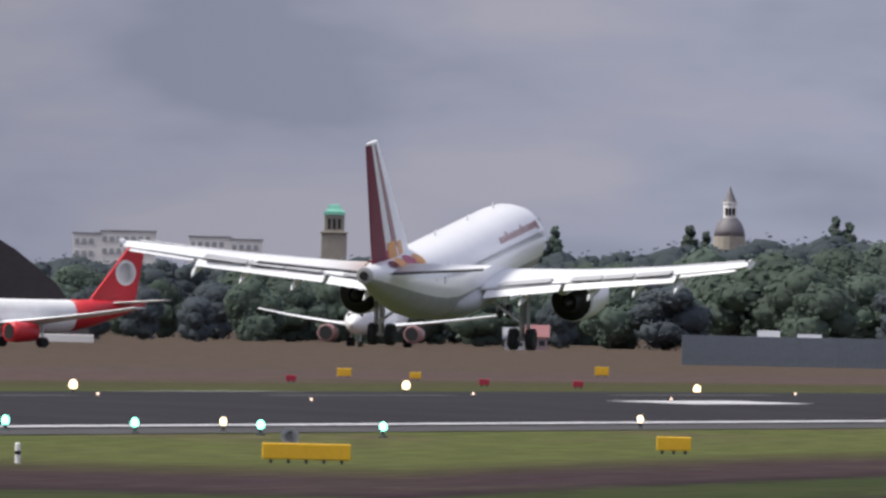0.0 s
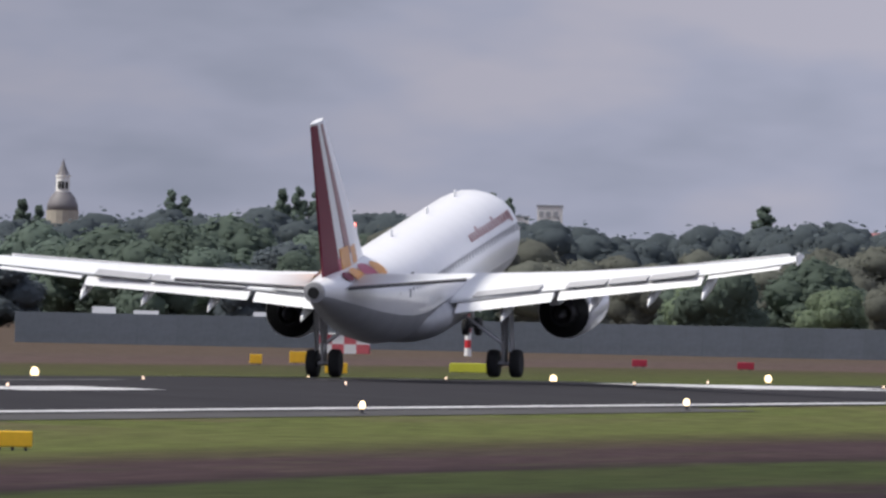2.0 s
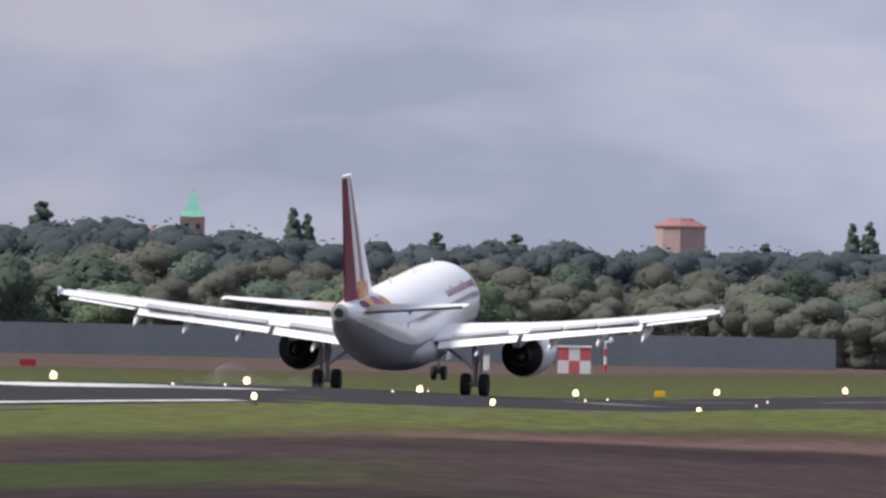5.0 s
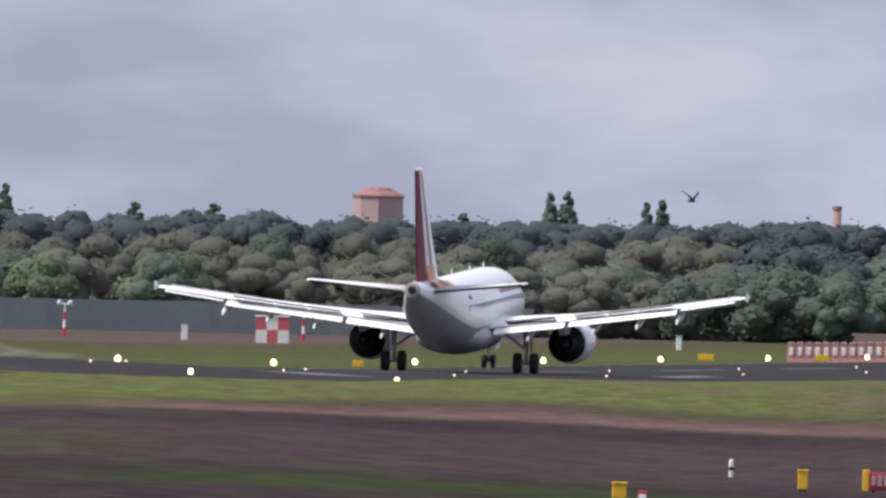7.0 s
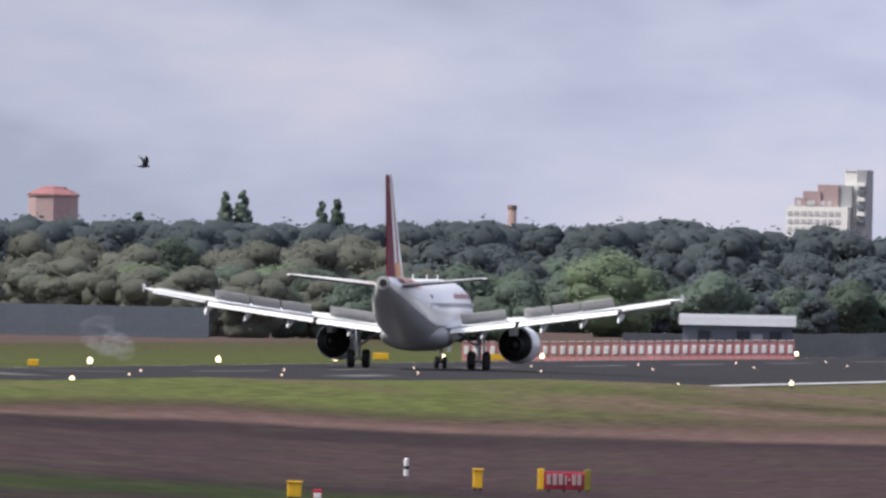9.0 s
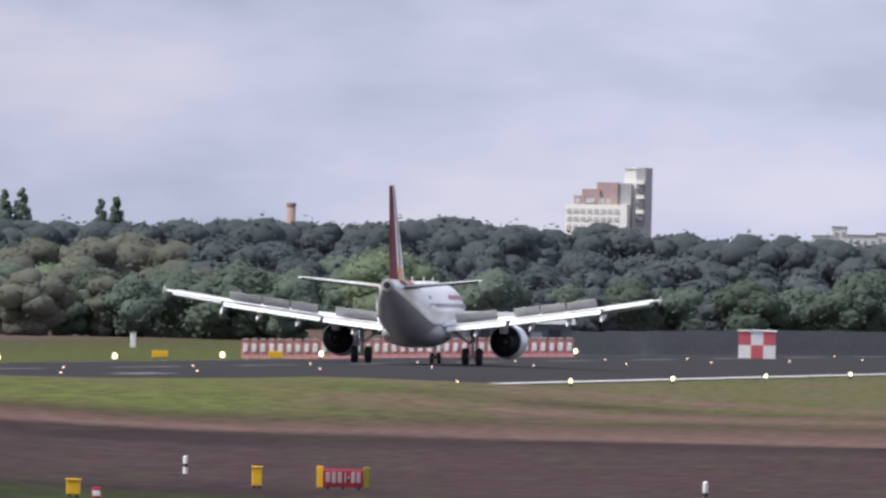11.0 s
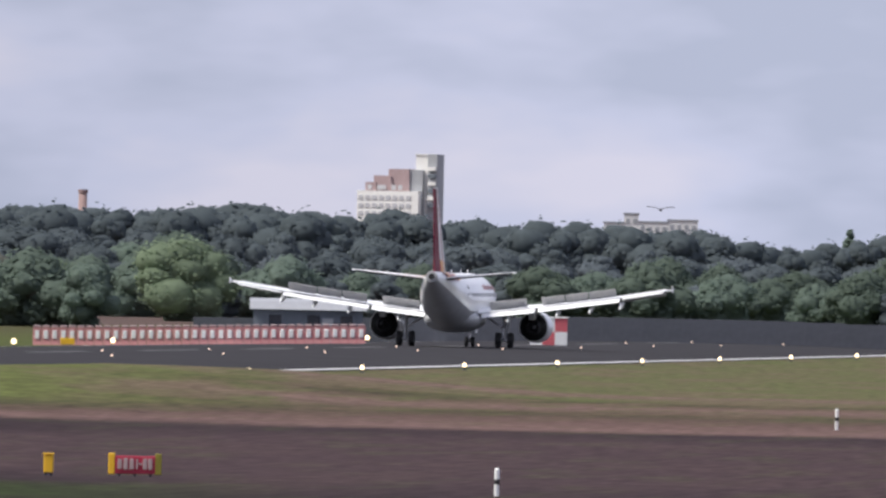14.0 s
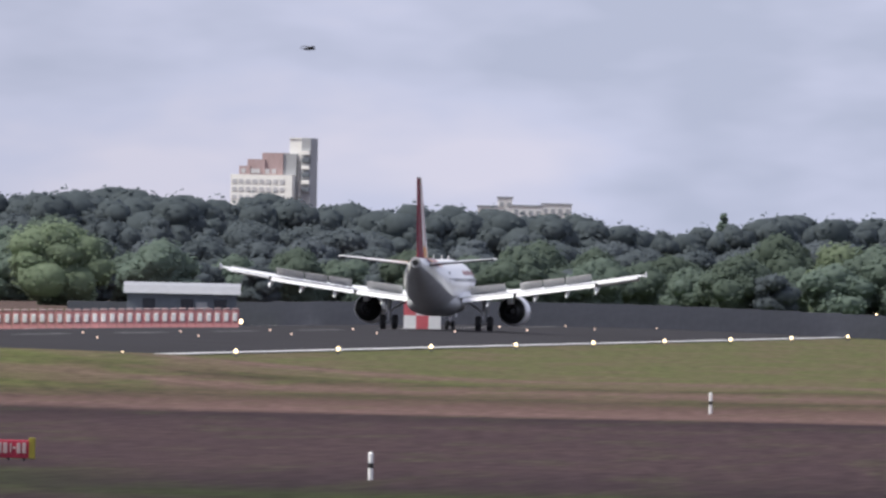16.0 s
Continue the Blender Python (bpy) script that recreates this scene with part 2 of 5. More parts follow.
# ---- ground: one sheet to the horizon ----
def ground_material():
    m = bpy.data.materials.new("airfield_grass")
    m.use_nodes = True
    n, l = m.node_tree.nodes, m.node_tree.links
    b = n["Principled BSDF"]
    b.inputs["Roughness"].default_value = 0.9
    b.inputs["Specular IOR Level"].default_value = 0.03
    tc = n.new("ShaderNodeTexCoord")
    sep = n.new("ShaderNodeSeparateXYZ")
    l.new(tc.outputs["Object"], sep.inputs[0])

    def math_node(op, a, c):
        k = n.new("ShaderNodeMath")
        k.operation = op
        for i, v in enumerate((a, c)):
            if isinstance(v, (int, float)):
                k.inputs[i].default_value = v
            else:
                l.new(v, k.inputs[i])
        return k.outputs[0]

    def noise_node(scale, sx, sy, detail=4):
        mp, t = n.new("ShaderNodeMapping"), n.new("ShaderNodeTexNoise")
        mp.inputs["Scale"].default_value = (sx, sy, 1)
        t.inputs["Scale"].default_value, t.inputs["Detail"].default_value = scale, detail
        t.inputs["Roughness"].default_value = 0.6
        l.new(tc.outputs["Object"], mp.inputs[0])
        l.new(mp.outputs[0], t.inputs["Vector"])
        return t.outputs["Fac"]

    # mown strips run across the view; their edges wander
    wander = noise_node(0.05, 1.0, 0.25)
    turn = math_node("DIVIDE", sep.outputs["X"], math_node("MAXIMUM", sep.outputs["Y"], 50.0))
    away = math_node("POWER", math_node("ADD", math_node("MULTIPLY", sep.outputs["X"], sep.outputs["X"]), math_node("MULTIPLY", sep.outputs["Y"], sep.outputs["Y"])), 0.5)
    west = math_node("MINIMUM", math_node("MAXIMUM", math_node("SUBTRACT", -0.14, turn), 0.0), 0.1)
    w = math_node("DIVIDE", away, math_node("SUBTRACT", 1.0, math_node("MULTIPLY", west, 4.3)))
    w = math_node("ADD", w, math_node("MULTIPLY", math_node("SUBTRACT", wander, 0.5), 24.0))
    rng = n.new("ShaderNodeMapRange")
    rng.inputs["From Min"].default_value, rng.inputs["From Max"].default_value = 450, 1050
    l.new(w, rng.inputs["Value"])
    green, dark, brown, tan, olive = (0.088, 0.100, 0.034, 1), (0.030, 0.021, 0.024, 1), (0.048, 0.032, 0.035, 1), (0.125, 0.080, 0.072, 1), (0.055, 0.048, 0.028, 1)
    fresh = (0.036, 0.047, 0.018, 1)
    dull = (0.084, 0.086, 0.040, 1)
    moss, rose = (0.026, 0.035, 0.014, 1), (0.085, 0.054, 0.049, 1)

    def bands(first, last, stops, reach=None):
        r = n.new("ShaderNodeValToRGB")
        e = r.color_ramp.elements
        e[0].position, e[0].color = 0.0, first
        e[1].position, e[1].color = 1.0, last
        for pos, col in stops:
            k = e.new(pos)
            k.color = col
        l.new((reach or rng).outputs["Result"], r.inputs["Fac"])
        return r.outputs["Color"]

    east_bands = bands(dark, dull, ((0.08, dark), (0.11, moss), (0.14, dark), (0.24, brown), (0.47, brown), (0.545, dark), (0.575, tan), (0.66, rose), (0.73, olive), (0.80, tan), (0.86, olive), (0.90, dull), (0.95, tan), (0.98, dull)))
    west_bands = bands(dark, green, ((0.13, dark), (0.165, fresh), (0.26, fresh), (0.29, dark), (0.32, brown), (0.40, brown), (0.45, olive), (0.53, green)))
    tilt = math_node("MINIMUM", math_node("MAXIMUM", math_node("ADD", turn, 0.144), -0.03), 0.03)
    level = n.new("ShaderNodeMapRange")
    level.inputs["From Min"].default_value, level.inputs["From Max"].default_value = 450, 1050
    l.new(math_node("DIVIDE", w, math_node("ADD", 1.0, math_node("MULTIPLY", tilt, 2.4))), level.inputs["Value"])
    mid_bands = bands(dark, green, ((0.07, dark), (0.09, moss), (0.125, moss), (0.15, dark), (0.21, brown), (0.39, brown), (0.43, dark), (0.50, dark), (0.53, tan), (0.57, rose), (0.60, olive), (0.635, green)), level)

    def blend(lo, hi, a, c):
        step, mx = n.new("ShaderNodeMapRange"), n.new("ShaderNodeMix")
        step.inputs["From Min"].default_value, step.inputs["From Max"].default_value = lo, hi
        l.new(turn, step.inputs["Value"])
        mx.data_type = "RGBA"
        l.new(step.outputs["Result"], mx.inputs[0])
        l.new(a, mx.inputs[6])
        l.new(c, mx.inputs[7])
        return mx

    ramp = blend(-0.128, -0.112, blend(-0.174, -0.156, west_bands, mid_bands).outputs[2], east_bands)
    lush = n.new("ShaderNodeMapRange")
    lush.inputs["From Min"].default_value, lush.inputs["From Max"].default_value = 0.62, 0.78
    lush.inputs["To Min"].default_value, lush.inputs["To Max"].default_value = 0.07, 0.6
    l.new(rng.outputs["Result"], lush.inputs["Value"])
    # tufts of green and of dry stalks
    tuft = n.new("ShaderNodeMapRange")
    tuft.inputs["From Min"].default_value, tuft.inputs["From Max"].default_value = 0.52, 0.63
    l.new(noise_node(0.35, 1.0, 0.12, 6), tuft.inputs["Value"])
    mix1 = n.new("ShaderNodeMix")
    mix1.data_type = "RGBA"
    l.new(math_node("MULTIPLY", tuft.outputs["Result"], math_node("ADD", 0.12, math_node("MULTIPLY", lush.outputs["Result"], 0.6))), mix1.inputs[0])
    l.new(ramp.outputs[2], mix1.inputs[6])
    mix1.inputs[7].default_value = (0.066, 0.090, 0.026, 1)
    # worn and dry streaks
    dry = n.new("ShaderNodeMapRange")
    dry.inputs["From Min"].default_value, dry.inputs["From Max"].default_value = 0.49, 0.58
    l.new(noise_node(0.16, 1.0, 0.22, 5), dry.inputs["Value"])
    mix3 = n.new("ShaderNodeMix")
    mix3.data_type = "RGBA"
    l.new(math_node("MULTIPLY", dry.outputs["Result"], lush.outputs["Result"]), mix3.inputs[0])
    l.new(mix1.outputs[2], mix3.inputs[6])
    mix3.inputs[7].default_value = (0.112, 0.078, 0.060, 1)
    # beyond the runway: brown and green bands along it
    far = n.new("ShaderNodeMapRange")
    far.inputs["From Min"].default_value, far.inputs["From Max"].default_value = -330, -176
    far.clamp = True
    l.new(math_node("ADD", sep.outputs["X"], math_node("MULTIPLY", math_node("SUBTRACT", wander, 0.5), 40.0)), far.inputs["Value"])
    framp = n.new("ShaderNodeValToRGB")
    fe = framp.color_ramp.elements
    fe[0].position, fe[0].color = 0.0, (0.085, 0.064, 0.050, 1)
    fe[1].position, fe[1].color = 1.0, (0.062, 0.075, 0.024, 1)
    for pos, col in ((0.12, (0.085, 0.065, 0.055, 1)), (0.26, (0.086, 0.062, 0.056, 1)), (0.44, (0.092, 0.065, 0.059, 1)), (0.52, (0.062, 0.058, 0.030, 1)), (0.80, (0.066, 0.076, 0.028, 1))):
        k = fe.new(pos)
        k.color = col
    l.new(far.outputs["Result"], framp.inputs["Fac"])
    side = n.new("ShaderNodeMapRange")
    side.inputs["From Min"].default_value, side.inputs["From Max"].default_value = -157, -155
    l.new(sep.outputs["X"], side.inputs["Value"])
    mix2 = n.new("ShaderNodeMix")
    mix2.data_type = "RGBA"
    l.new(side.outputs["Result"], mix2.inputs[0])
    l.new(framp.outputs["Color"], mix2.inputs[6])
    l.new(mix3.outputs[2], mix2.inputs[7])
    fine = n.new("ShaderNodeMapRange")
    fine.inputs["From Min"].default_value, fine.inputs["From Max"].default_value = 0.3, 0.7
    fine.inputs["To Min"].default_value, fine.inputs["To Max"].default_value = 0.62, 1.38
    l.new(noise_node(1.6, 1.0, 0.10, 5), fine.inputs["Value"])
    mul = n.new("ShaderNodeMix")
    mul.data_type, mul.blend_type = "RGBA", "MULTIPLY"
    mul.inputs[0].default_value = 1.0
    l.new(mix2.outputs[2], mul.inputs[6])
    l.new(fine.outputs["Result"], mul.inputs[7])
    l.new(mul.outputs[2], b.inputs["Base Color"])
    return m


def build_ground():
    bm = bmesh.new()
    xs = [-4000, -2500, -1500, -900, -600, -450, -350, -300] + list(range(-260, -59, 4)) + [-40, -20, 0, 60, 150, 400, 900, 1800, 4000]
    ys = [-1500, -600, -250, -100, 0] + list(range(60, 1300, 25)) + list(range(1300, 2400, 100)) + [2600, 3000, 3500, 4200, 5000, 6500]
    grid = [[bm.verts.new((x, y, ground_z(x, y))) for x in xs] for y in ys]
    for r, s in zip(grid, grid[1:]):
        for i in range(len(xs) - 1):
            bm.faces.new((r[i], r[i + 1], s[i + 1], s[i]))
    return tagged(part("ground", bm, ground_material(), smooth=True), "mown airfield grass with brown and green strips", "ground", kind="structure")


def strip(x0, x1, y0, y1, lift, bm=None, step=25):
    """A band along the runway that follows the ground."""
    bm = bm or bmesh.new()
    n = max(1, int((y1 - y0) / step))
    m = max(1, int(abs(x1 - x0) / 4))
    rows = [[bm.verts.new((x0 + (x1 - x0) * j / m, y0 + (y1 - y0) * i / n, ground_z(x0 + (x1 - x0) * j / m, y0 + (y1 - y0) * i / n) + lift)) for j in range(m + 1)] for i in range(n + 1)]
    for r, s in zip(rows, rows[1:]):
        for j in range(m):
            bm.faces.new((r[j], r[j + 1], s[j + 1], s[j]))
    return bm


M["asphalt"] = mat("runway_asphalt", (0.036, 0.035, 0.039), 0.95, 0, 0.2, 0.12, 0.0, spec=0.04)
M["shoulder"] = mat("runway_shoulder", (0.085, 0.083, 0.085), 0.95, 0, 0.2, 0.1, spec=0.04)
M["worn_line"] = mat("runway_worn_paint", (0.17, 0.17, 0.175), 0.9, 0, 0.5, 0.5, spec=0.05)
M["line"] = mat("runway_line_paint", (0.52, 0.52, 0.53), 0.9, 0, 0.4, 0.5, spec=0.05)

ground = build_ground()
runway = tagged(part("runway", strip(RUNWAY_X - 24, RUNWAY_X + 26, 250, 3200, 0.03), M["asphalt"], smooth=True), "dark worn asphalt runway with white markings", "runway", kind="structure")
part("shoulder", strip(RUNWAY_X + 26, RUNWAY_X + 29, 250, 700, 0.025), M["shoulder"], runway)
for y0, y1 in ((250, 765), (885, 905), (1075, 3100)):
    part("edge_line", strip(RUNWAY_X + 24.2, RUNWAY_X + 25.2, y0, y1, 0.045), M["line"], runway, "white painted edge line, worn away in places")
part("edge_line", strip(RUNWAY_X - 21.6, RUNWAY_X - 20.6, 250, 3100, 0.045), M["line"], runway, "white painted edge line")
for y in range(330, 3000, 60):
    part("centre_dash", strip(RUNWAY_X - 0.45, RUNWAY_X + 0.45, y, y + 30, 0.045), M["worn_line"], runway)
for y0, ks in ((650, (1.6, 3.4)), (950, (1.6, 3.4)), (1100, (1.6,)), (500, (1.6, 3.4, 5.2))):
    for k in ks:
        for s in (-1, 1):
            part("touchdown_bar", strip(RUNWAY_X + s * (7 + k), RUNWAY_X + s * (8.7 + k), y0, y0 + 22.5, 0.046), M["line" if y0 < 700 else "worn_line"], runway)
for s in (-1, 1):
    part("aiming_bar", strip(RUNWAY_X + s * 6, RUNWAY_X + s * 13, 786, 850, 0.05), M["line"], runway, "broad white aiming point bar")
# ---- the landing airliner: origin on the ground under the main gear, nose along +y ----
def airfoil(le, chord, z, x, thick=0.11, n=7):
    """A closed wing section in the plane x, leading edge at y=le."""
    top = [(x, le - chord * t, z + thick * chord * 1.45 * math.sqrt(max(t, 0)) * (1 - t) + 0.012 * chord * (1 - t)) for t in [i / n for i in range(n + 1)]]
    low = [(x, le - chord * t, z - thick * chord * 0.75 * math.sqrt(max(t, 0)) * (1 - t)) for t in [i / n for i in range(n - 1, 0, -1)]]
    return top + low


def wing_at(x):
    """Leading edge, chord and height of the main wing at the span station x."""
    x = abs(x)
    le = 5.4 - (x - 1.9) * 0.52
    te = -1.35 if x < 6.4 else -1.35 - (x - 6.4) * 0.285
    return le, le - te, 2.55 + (x - 1.9) * 0.118 + 0.0028 * max(0, x - 6) ** 2


def flap_panel(x0, x1, s, drop, back, chord, lift=0.0):
    """A drooped flap between two stations behind the wing's trailing edge."""
    rings = []
    for x in (x0, x1):
        le, c, z = wing_at(x)
        te = le - c
        y, zz = te + 0.35 - back, z - 0.03 - drop * 0.35 + lift
        d = math.radians(drop * 32)
        p = [(0, 0.07), (0.4, 0.13), (1, 0.0), (0.4, -0.06), (0, -0.07)]
        rings.append([(s * x, y - chord * (a * math.cos(d) + b * 0) , zz - chord * a * math.sin(d) + b * chord) for a, b in p])
    return loft(rings)


def wheel_pair(parent, x, y, r, gap, w):
    for k in (-1, 1):
        h = thing("wheel", pose(x + k * gap, y, r))
        h.parent = parent
        t = turned([(r * 0.62, -w / 2), (r * 0.93, -w / 2), (r, -w * 0.25), (r, w * 0.25), (r * 0.93, w / 2), (r * 0.62, w / 2)], 20, "x")
        part("tyre", t, M["rubber"], h, smooth=True)
        part("rim", turned([(r * 0.2, -w * 0.44), (r * 0.6, -w * 0.40), (r * 0.6, w * 0.40), (r * 0.2, w * 0.44)], 14, "x"), M["metal"], h, "grey metal wheel rim")


def fuselage_rings():
    #        y,   centre z, half width, half height
    st = [(16.1, 2.85, 0.05, 0.05), (15.8, 2.9, 0.55, 0.5), (15.0, 3.05, 1.05, 1.0), (14.0, 3.25, 1.45, 1.45), (12.6, 3.45, 1.8, 1.85),
          (11.0, 3.55, 1.95, 2.03), (9, 3.58, 1.975, 2.07), (4, 3.58, 1.975, 2.07), (-2, 3.58, 1.975, 2.07), (-5.2, 3.58, 1.975, 2.07),
          (-7.5, 3.72, 1.90, 1.95), (-9.5, 3.95, 1.74, 1.74), (-11.5, 4.25, 1.50, 1.48), (-13.5, 4.60, 1.18, 1.16), (-15.2, 4.90, 0.86, 0.85),
          (-16.6, 5.15, 0.58, 0.56), (-17.5, 5.30, 0.45, 0.44), (-17.72, 5.33, 0.40, 0.40)]
    return st


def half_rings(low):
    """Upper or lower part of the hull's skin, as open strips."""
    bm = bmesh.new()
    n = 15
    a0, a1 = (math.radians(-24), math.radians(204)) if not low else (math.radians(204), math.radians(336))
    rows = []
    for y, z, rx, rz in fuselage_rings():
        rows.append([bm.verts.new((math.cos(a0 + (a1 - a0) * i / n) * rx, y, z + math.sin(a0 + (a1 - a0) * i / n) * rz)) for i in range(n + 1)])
    for a, b in zip(rows, rows[1:]):
        for i in range(n):
            bm.faces.new((a[i], a[i + 1], b[i + 1], b[i]))
    return bm


def fin_point(t, h):
    """A point of the fin: t from the leading to the trailing edge, h from root to tip."""
    z = 5.55 + h * 6.45
    le = -9.3 - 6.05 * h
    te = -16.15 - 1.35 * h
    return le + (te - le) * t, z


def fin_panel(t0, t1, h0, h1, half, bow=0.0):
    rings = []
    for i in range(9):
        h = h0 + (h1 - h0) * i / 8
        ts = [t0 + (t1 - t0) * k / 4 for k in range(5)]
        prof = []
        for t in ts:
            y, z = fin_point(t + bow * (1 - h) ** 2, h)
            w = (0.33 * (1 - 0.55 * h)) * (math.sin(math.pi * min(1, 0.12 + t * 0.88)) * 0.9 + 0.12) + half
            prof.append((y, z, w))
        rings.append([(w, y, z) for y, z, w in prof] + [(-w, y, z) for y, z, w in reversed(prof)])
    return loft(rings)


GEARS = []


def build_airliner():
    a = thing("airliner", None, "white twin-engine airliner with burgundy, orange and grey striped fin", "airplane")
    hull = part("fuselage", half_rings(False), M["white"], a, smooth=True)
    # the lower skin's colour holds both its grey paint and underside shade
    part("belly", half_rings(True), M["belly"], a, "belly in grey paint with underside shade in the colour", smooth=True)
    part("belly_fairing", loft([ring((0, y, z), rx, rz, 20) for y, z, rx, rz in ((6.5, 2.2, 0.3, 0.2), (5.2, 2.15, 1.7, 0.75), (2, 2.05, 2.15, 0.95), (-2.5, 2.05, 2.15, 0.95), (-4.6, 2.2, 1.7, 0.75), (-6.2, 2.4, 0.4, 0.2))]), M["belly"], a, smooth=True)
    # tail cone outlet
    part("exhaust_outlet", turned([(0.40, 0.05), (0.44, -0.02), (0.42, -0.18), (0.27, -0.20)], 18, "y", (0, -17.7, 5.33)), M["spoiler"], a, "bare metal ring round the dark outlet")
    part("exhaust_hole", turned([(0.24, -0.02), (0.22, 0.03)], 16, "y", (0, -17.925, 5.33)), M["black"], a)
    # cabin windows, doors, cockpit glass
    for s in (-1, 1):
        for i in range(38):
            y = 11.4 - i * 0.533
            if y < -8.5:
                break
            z, xx = 3.98, s * (1.975 * math.cos(math.asin(0.4 / 2.07)))
            if y < -5.2:
                xx *= 1 - (-5.2 - y) * 0.020
            b = box(xx - 0.02, xx + 0.02, y - 0.12, y + 0.12, z - 0.17, z + 0.17, 0.015)
            part("cabin_window", b, M["cabin"], hull)
        for y in (12.3, -9.6):
            rx = 1.86 if y > 0 else 1.72
            part("door_handle", box(s * rx * 0.99 - 0.02, s * rx * 0.99 + 0.02, y - 0.15, y + 0.15, 3.75 if y > 0 else 4.1, 3.82 if y > 0 else 4.17), M["palegrey"], a)
        for k in range(3):
            b = box(s * (0.12 + k * 0.4), s * (0.46 + k * 0.4), 14.05 - k * 0.5, 14.4 - k * 0.5, 3.85, 4.22, 0.05)
            part("cockpit_window", b, M["glass"], a)
    # wordmark on both sides, drawn as plain bars in its colours
    for s in (-1, 1):
        for i in range(16):
            y = 11.0 - i * 0.5
            hgt = 0.5 if i in (0, 6, 12) else 0.34
            z0 = 4.42 if i != 0 else 4.3
            n = math.cos(math.asin((z0 - 3.58) / 2.07)) * 1.975 + 0.01
            o = part("wordmark_bar", box(-0.02, 0.02, -0.14, 0.14, 0, hgt, 0.01), M["mauve"], hull)
            o.matrix_basis = pose(s * n, y, z0, 0, -s * 31, 0)
        o = part("small_flag", box(-0.02, 0.02, -0.35, 0.35, -0.12, 0.12), M["black"], hull)
        o.matrix_basis = pose(s * 1.70, -7.4, 4.55, 0, -s * 22, 0)
    # aerials on the roof
    for y in (8.5, 3.2, -3.5):
        part("antenna", box(-0.02, 0.02, y - 0.2, y + 0.15, 5.62, 5.92, 0.01), M["white"], a)
    # fin with its stripes; the rudder is burgundy along the trailing edge
    fin = part("fin", fin_panel(0.0, 0.80, -0.04, 1.0, 0.0), M["white"], a, smooth=False)
    part("fin_tip", fin_panel(0.0, 1.0, 1.0, 1.012, 0.0), M["white"], fin)
    part("rudder", fin_panel(0.70, 1.0, 0.02, 0.995, 0.012), M["burgundy"], a, "burgundy rudder")
    part("stripe", fin_panel(0.36, 0.50, 0.10, 0.99, 0.016, 0.04), M["mauve"], fin, "mauve stripe")
    part("stripe", fin_panel(0.40, 0.62, 0.0, 0.16, 0.018, 0.05), M["orange"], fin, "orange foot of the stripes")
    part("stripe", fin_panel(0.16, 0.34, 0.0, 0.14, 0.018, 0.06), M["orange"], fin, "orange foot of the stripes")
    part("stripe", fin_panel(0.62, 0.72, 0.0, 0.10, 0.020, 0.0), M["magenta"], fin, "magenta foot of the stripes")
    # curls of the stripes on the rear hull
    for s in (-1, 1):
        for y, z, col, r in ((-12.3, 5.10, "magenta", 0.62), (-13.6, 5.35, "orange", 0.55), (-11.0, 5.0, "orange", 0.5), (-14.6, 5.25, "burgundy", 0.45)):
            rad = {-12.3: 1.42, -13.6: 1.20, -11.0: 1.62, -14.6: 1.0}[y]
            cz = {-12.3: 4.40, -13.6: 4.62, -11.0: 4.18, -14.6: 4.80}[y]
            bmk = bmesh.new()
            rows = []
            for i in range(7):
                yy = y + 1.1 * r * math.cos(math.pi * i / 6)
                hw = 0.62 * r * math.sin(math.pi * i / 6) + 0.04
                rr = rad * 1.02 + (yy - y) * 0.165
                rows.append([bmk.verts.new((s * math.cos(th) * rr, yy, cz - (yy - y) * 0.17 + math.sin(th) * rr)) for th in [0.82 + hw * (k / 4 - 0.5) * 1.6 for k in range(5)]])
            for p0, p1 in zip(rows, rows[1:]):
                for k in range(4):
                    bmk.faces.new((p0[k], p0[k + 1], p1[k + 1], p1[k]))
            part("hull_stripe", bmk, M[col], hull, smooth=True)
    # tailplane
    for s in (-1, 1):
        rings = []
        for x, le, c, z in ((0.7, -11.9, 3.6, 5.15), (3.5, -13.7, 2.5, 5.44), (6.15, -15.35, 1.4, 5.72), (6.23, -15.6, 0.9, 5.73)):
            rings.append(airfoil(le, c, z, s * x, 0.09))
        tp = part("tailplane", loft(rings), M["wing"], a, smooth=True)
        el = loft([[(s * x, te + 0.10, z + 0.05), (s * x, te - 0.12, z + 0.01), (s * x, te - 0.10, z - 0.06), (s * x, te + 0.12, z - 0.09)] for x, te, z in ((0.9, -15.42, 5.17), (6.0, -16.66, 5.70))])
        part("elevator_edge", el, M["seam"], tp)
    # wings
    for s in (-1, 1):
        rings = []
        for x in (1.2, 1.9, 4, 6.4, 9, 12, 15, 16.6, 16.95):
            le, c, z = wing_at(x)
            if x > 16.8:
                le, c = le - 0.25, c * 0.6
            rings.append(airfoil(le, c, z, s * x, 0.125 - 0.0022 * x))
        w = part("wing", loft(rings), M["wing"], a, smooth=True)
        le, c, z = wing_at(16.9)
        part("wingtip_fence", loft([[(s * (16.95 + d), le - 0.2, z + 0.05), (s * (16.95 + d), le - 1.15, z + 0.32), (s * (16.95 + d), le - 1.65, z + 0.3), (s * (16.95 + d), le - 1.6, z), (s * (16.95 + d), le - 1.6, z - 0.16), (s * (16.95 + d), le - 1.1, z - 0.16)] for d in (-0.03, 0.03)]), M["white"], w)
        # flaps down, in two lengths and two slats each, with dark slots
        for x0, x1 in ((2.2, 6.25), (6.5, 12.9)):
            ch = 1.0 if x0 < 3 else 0.92
            part("flap", flap_panel(x0, x1, s, 0.45, 0.12, ch, 0.10), M["flap"], w, "lowered white flap")
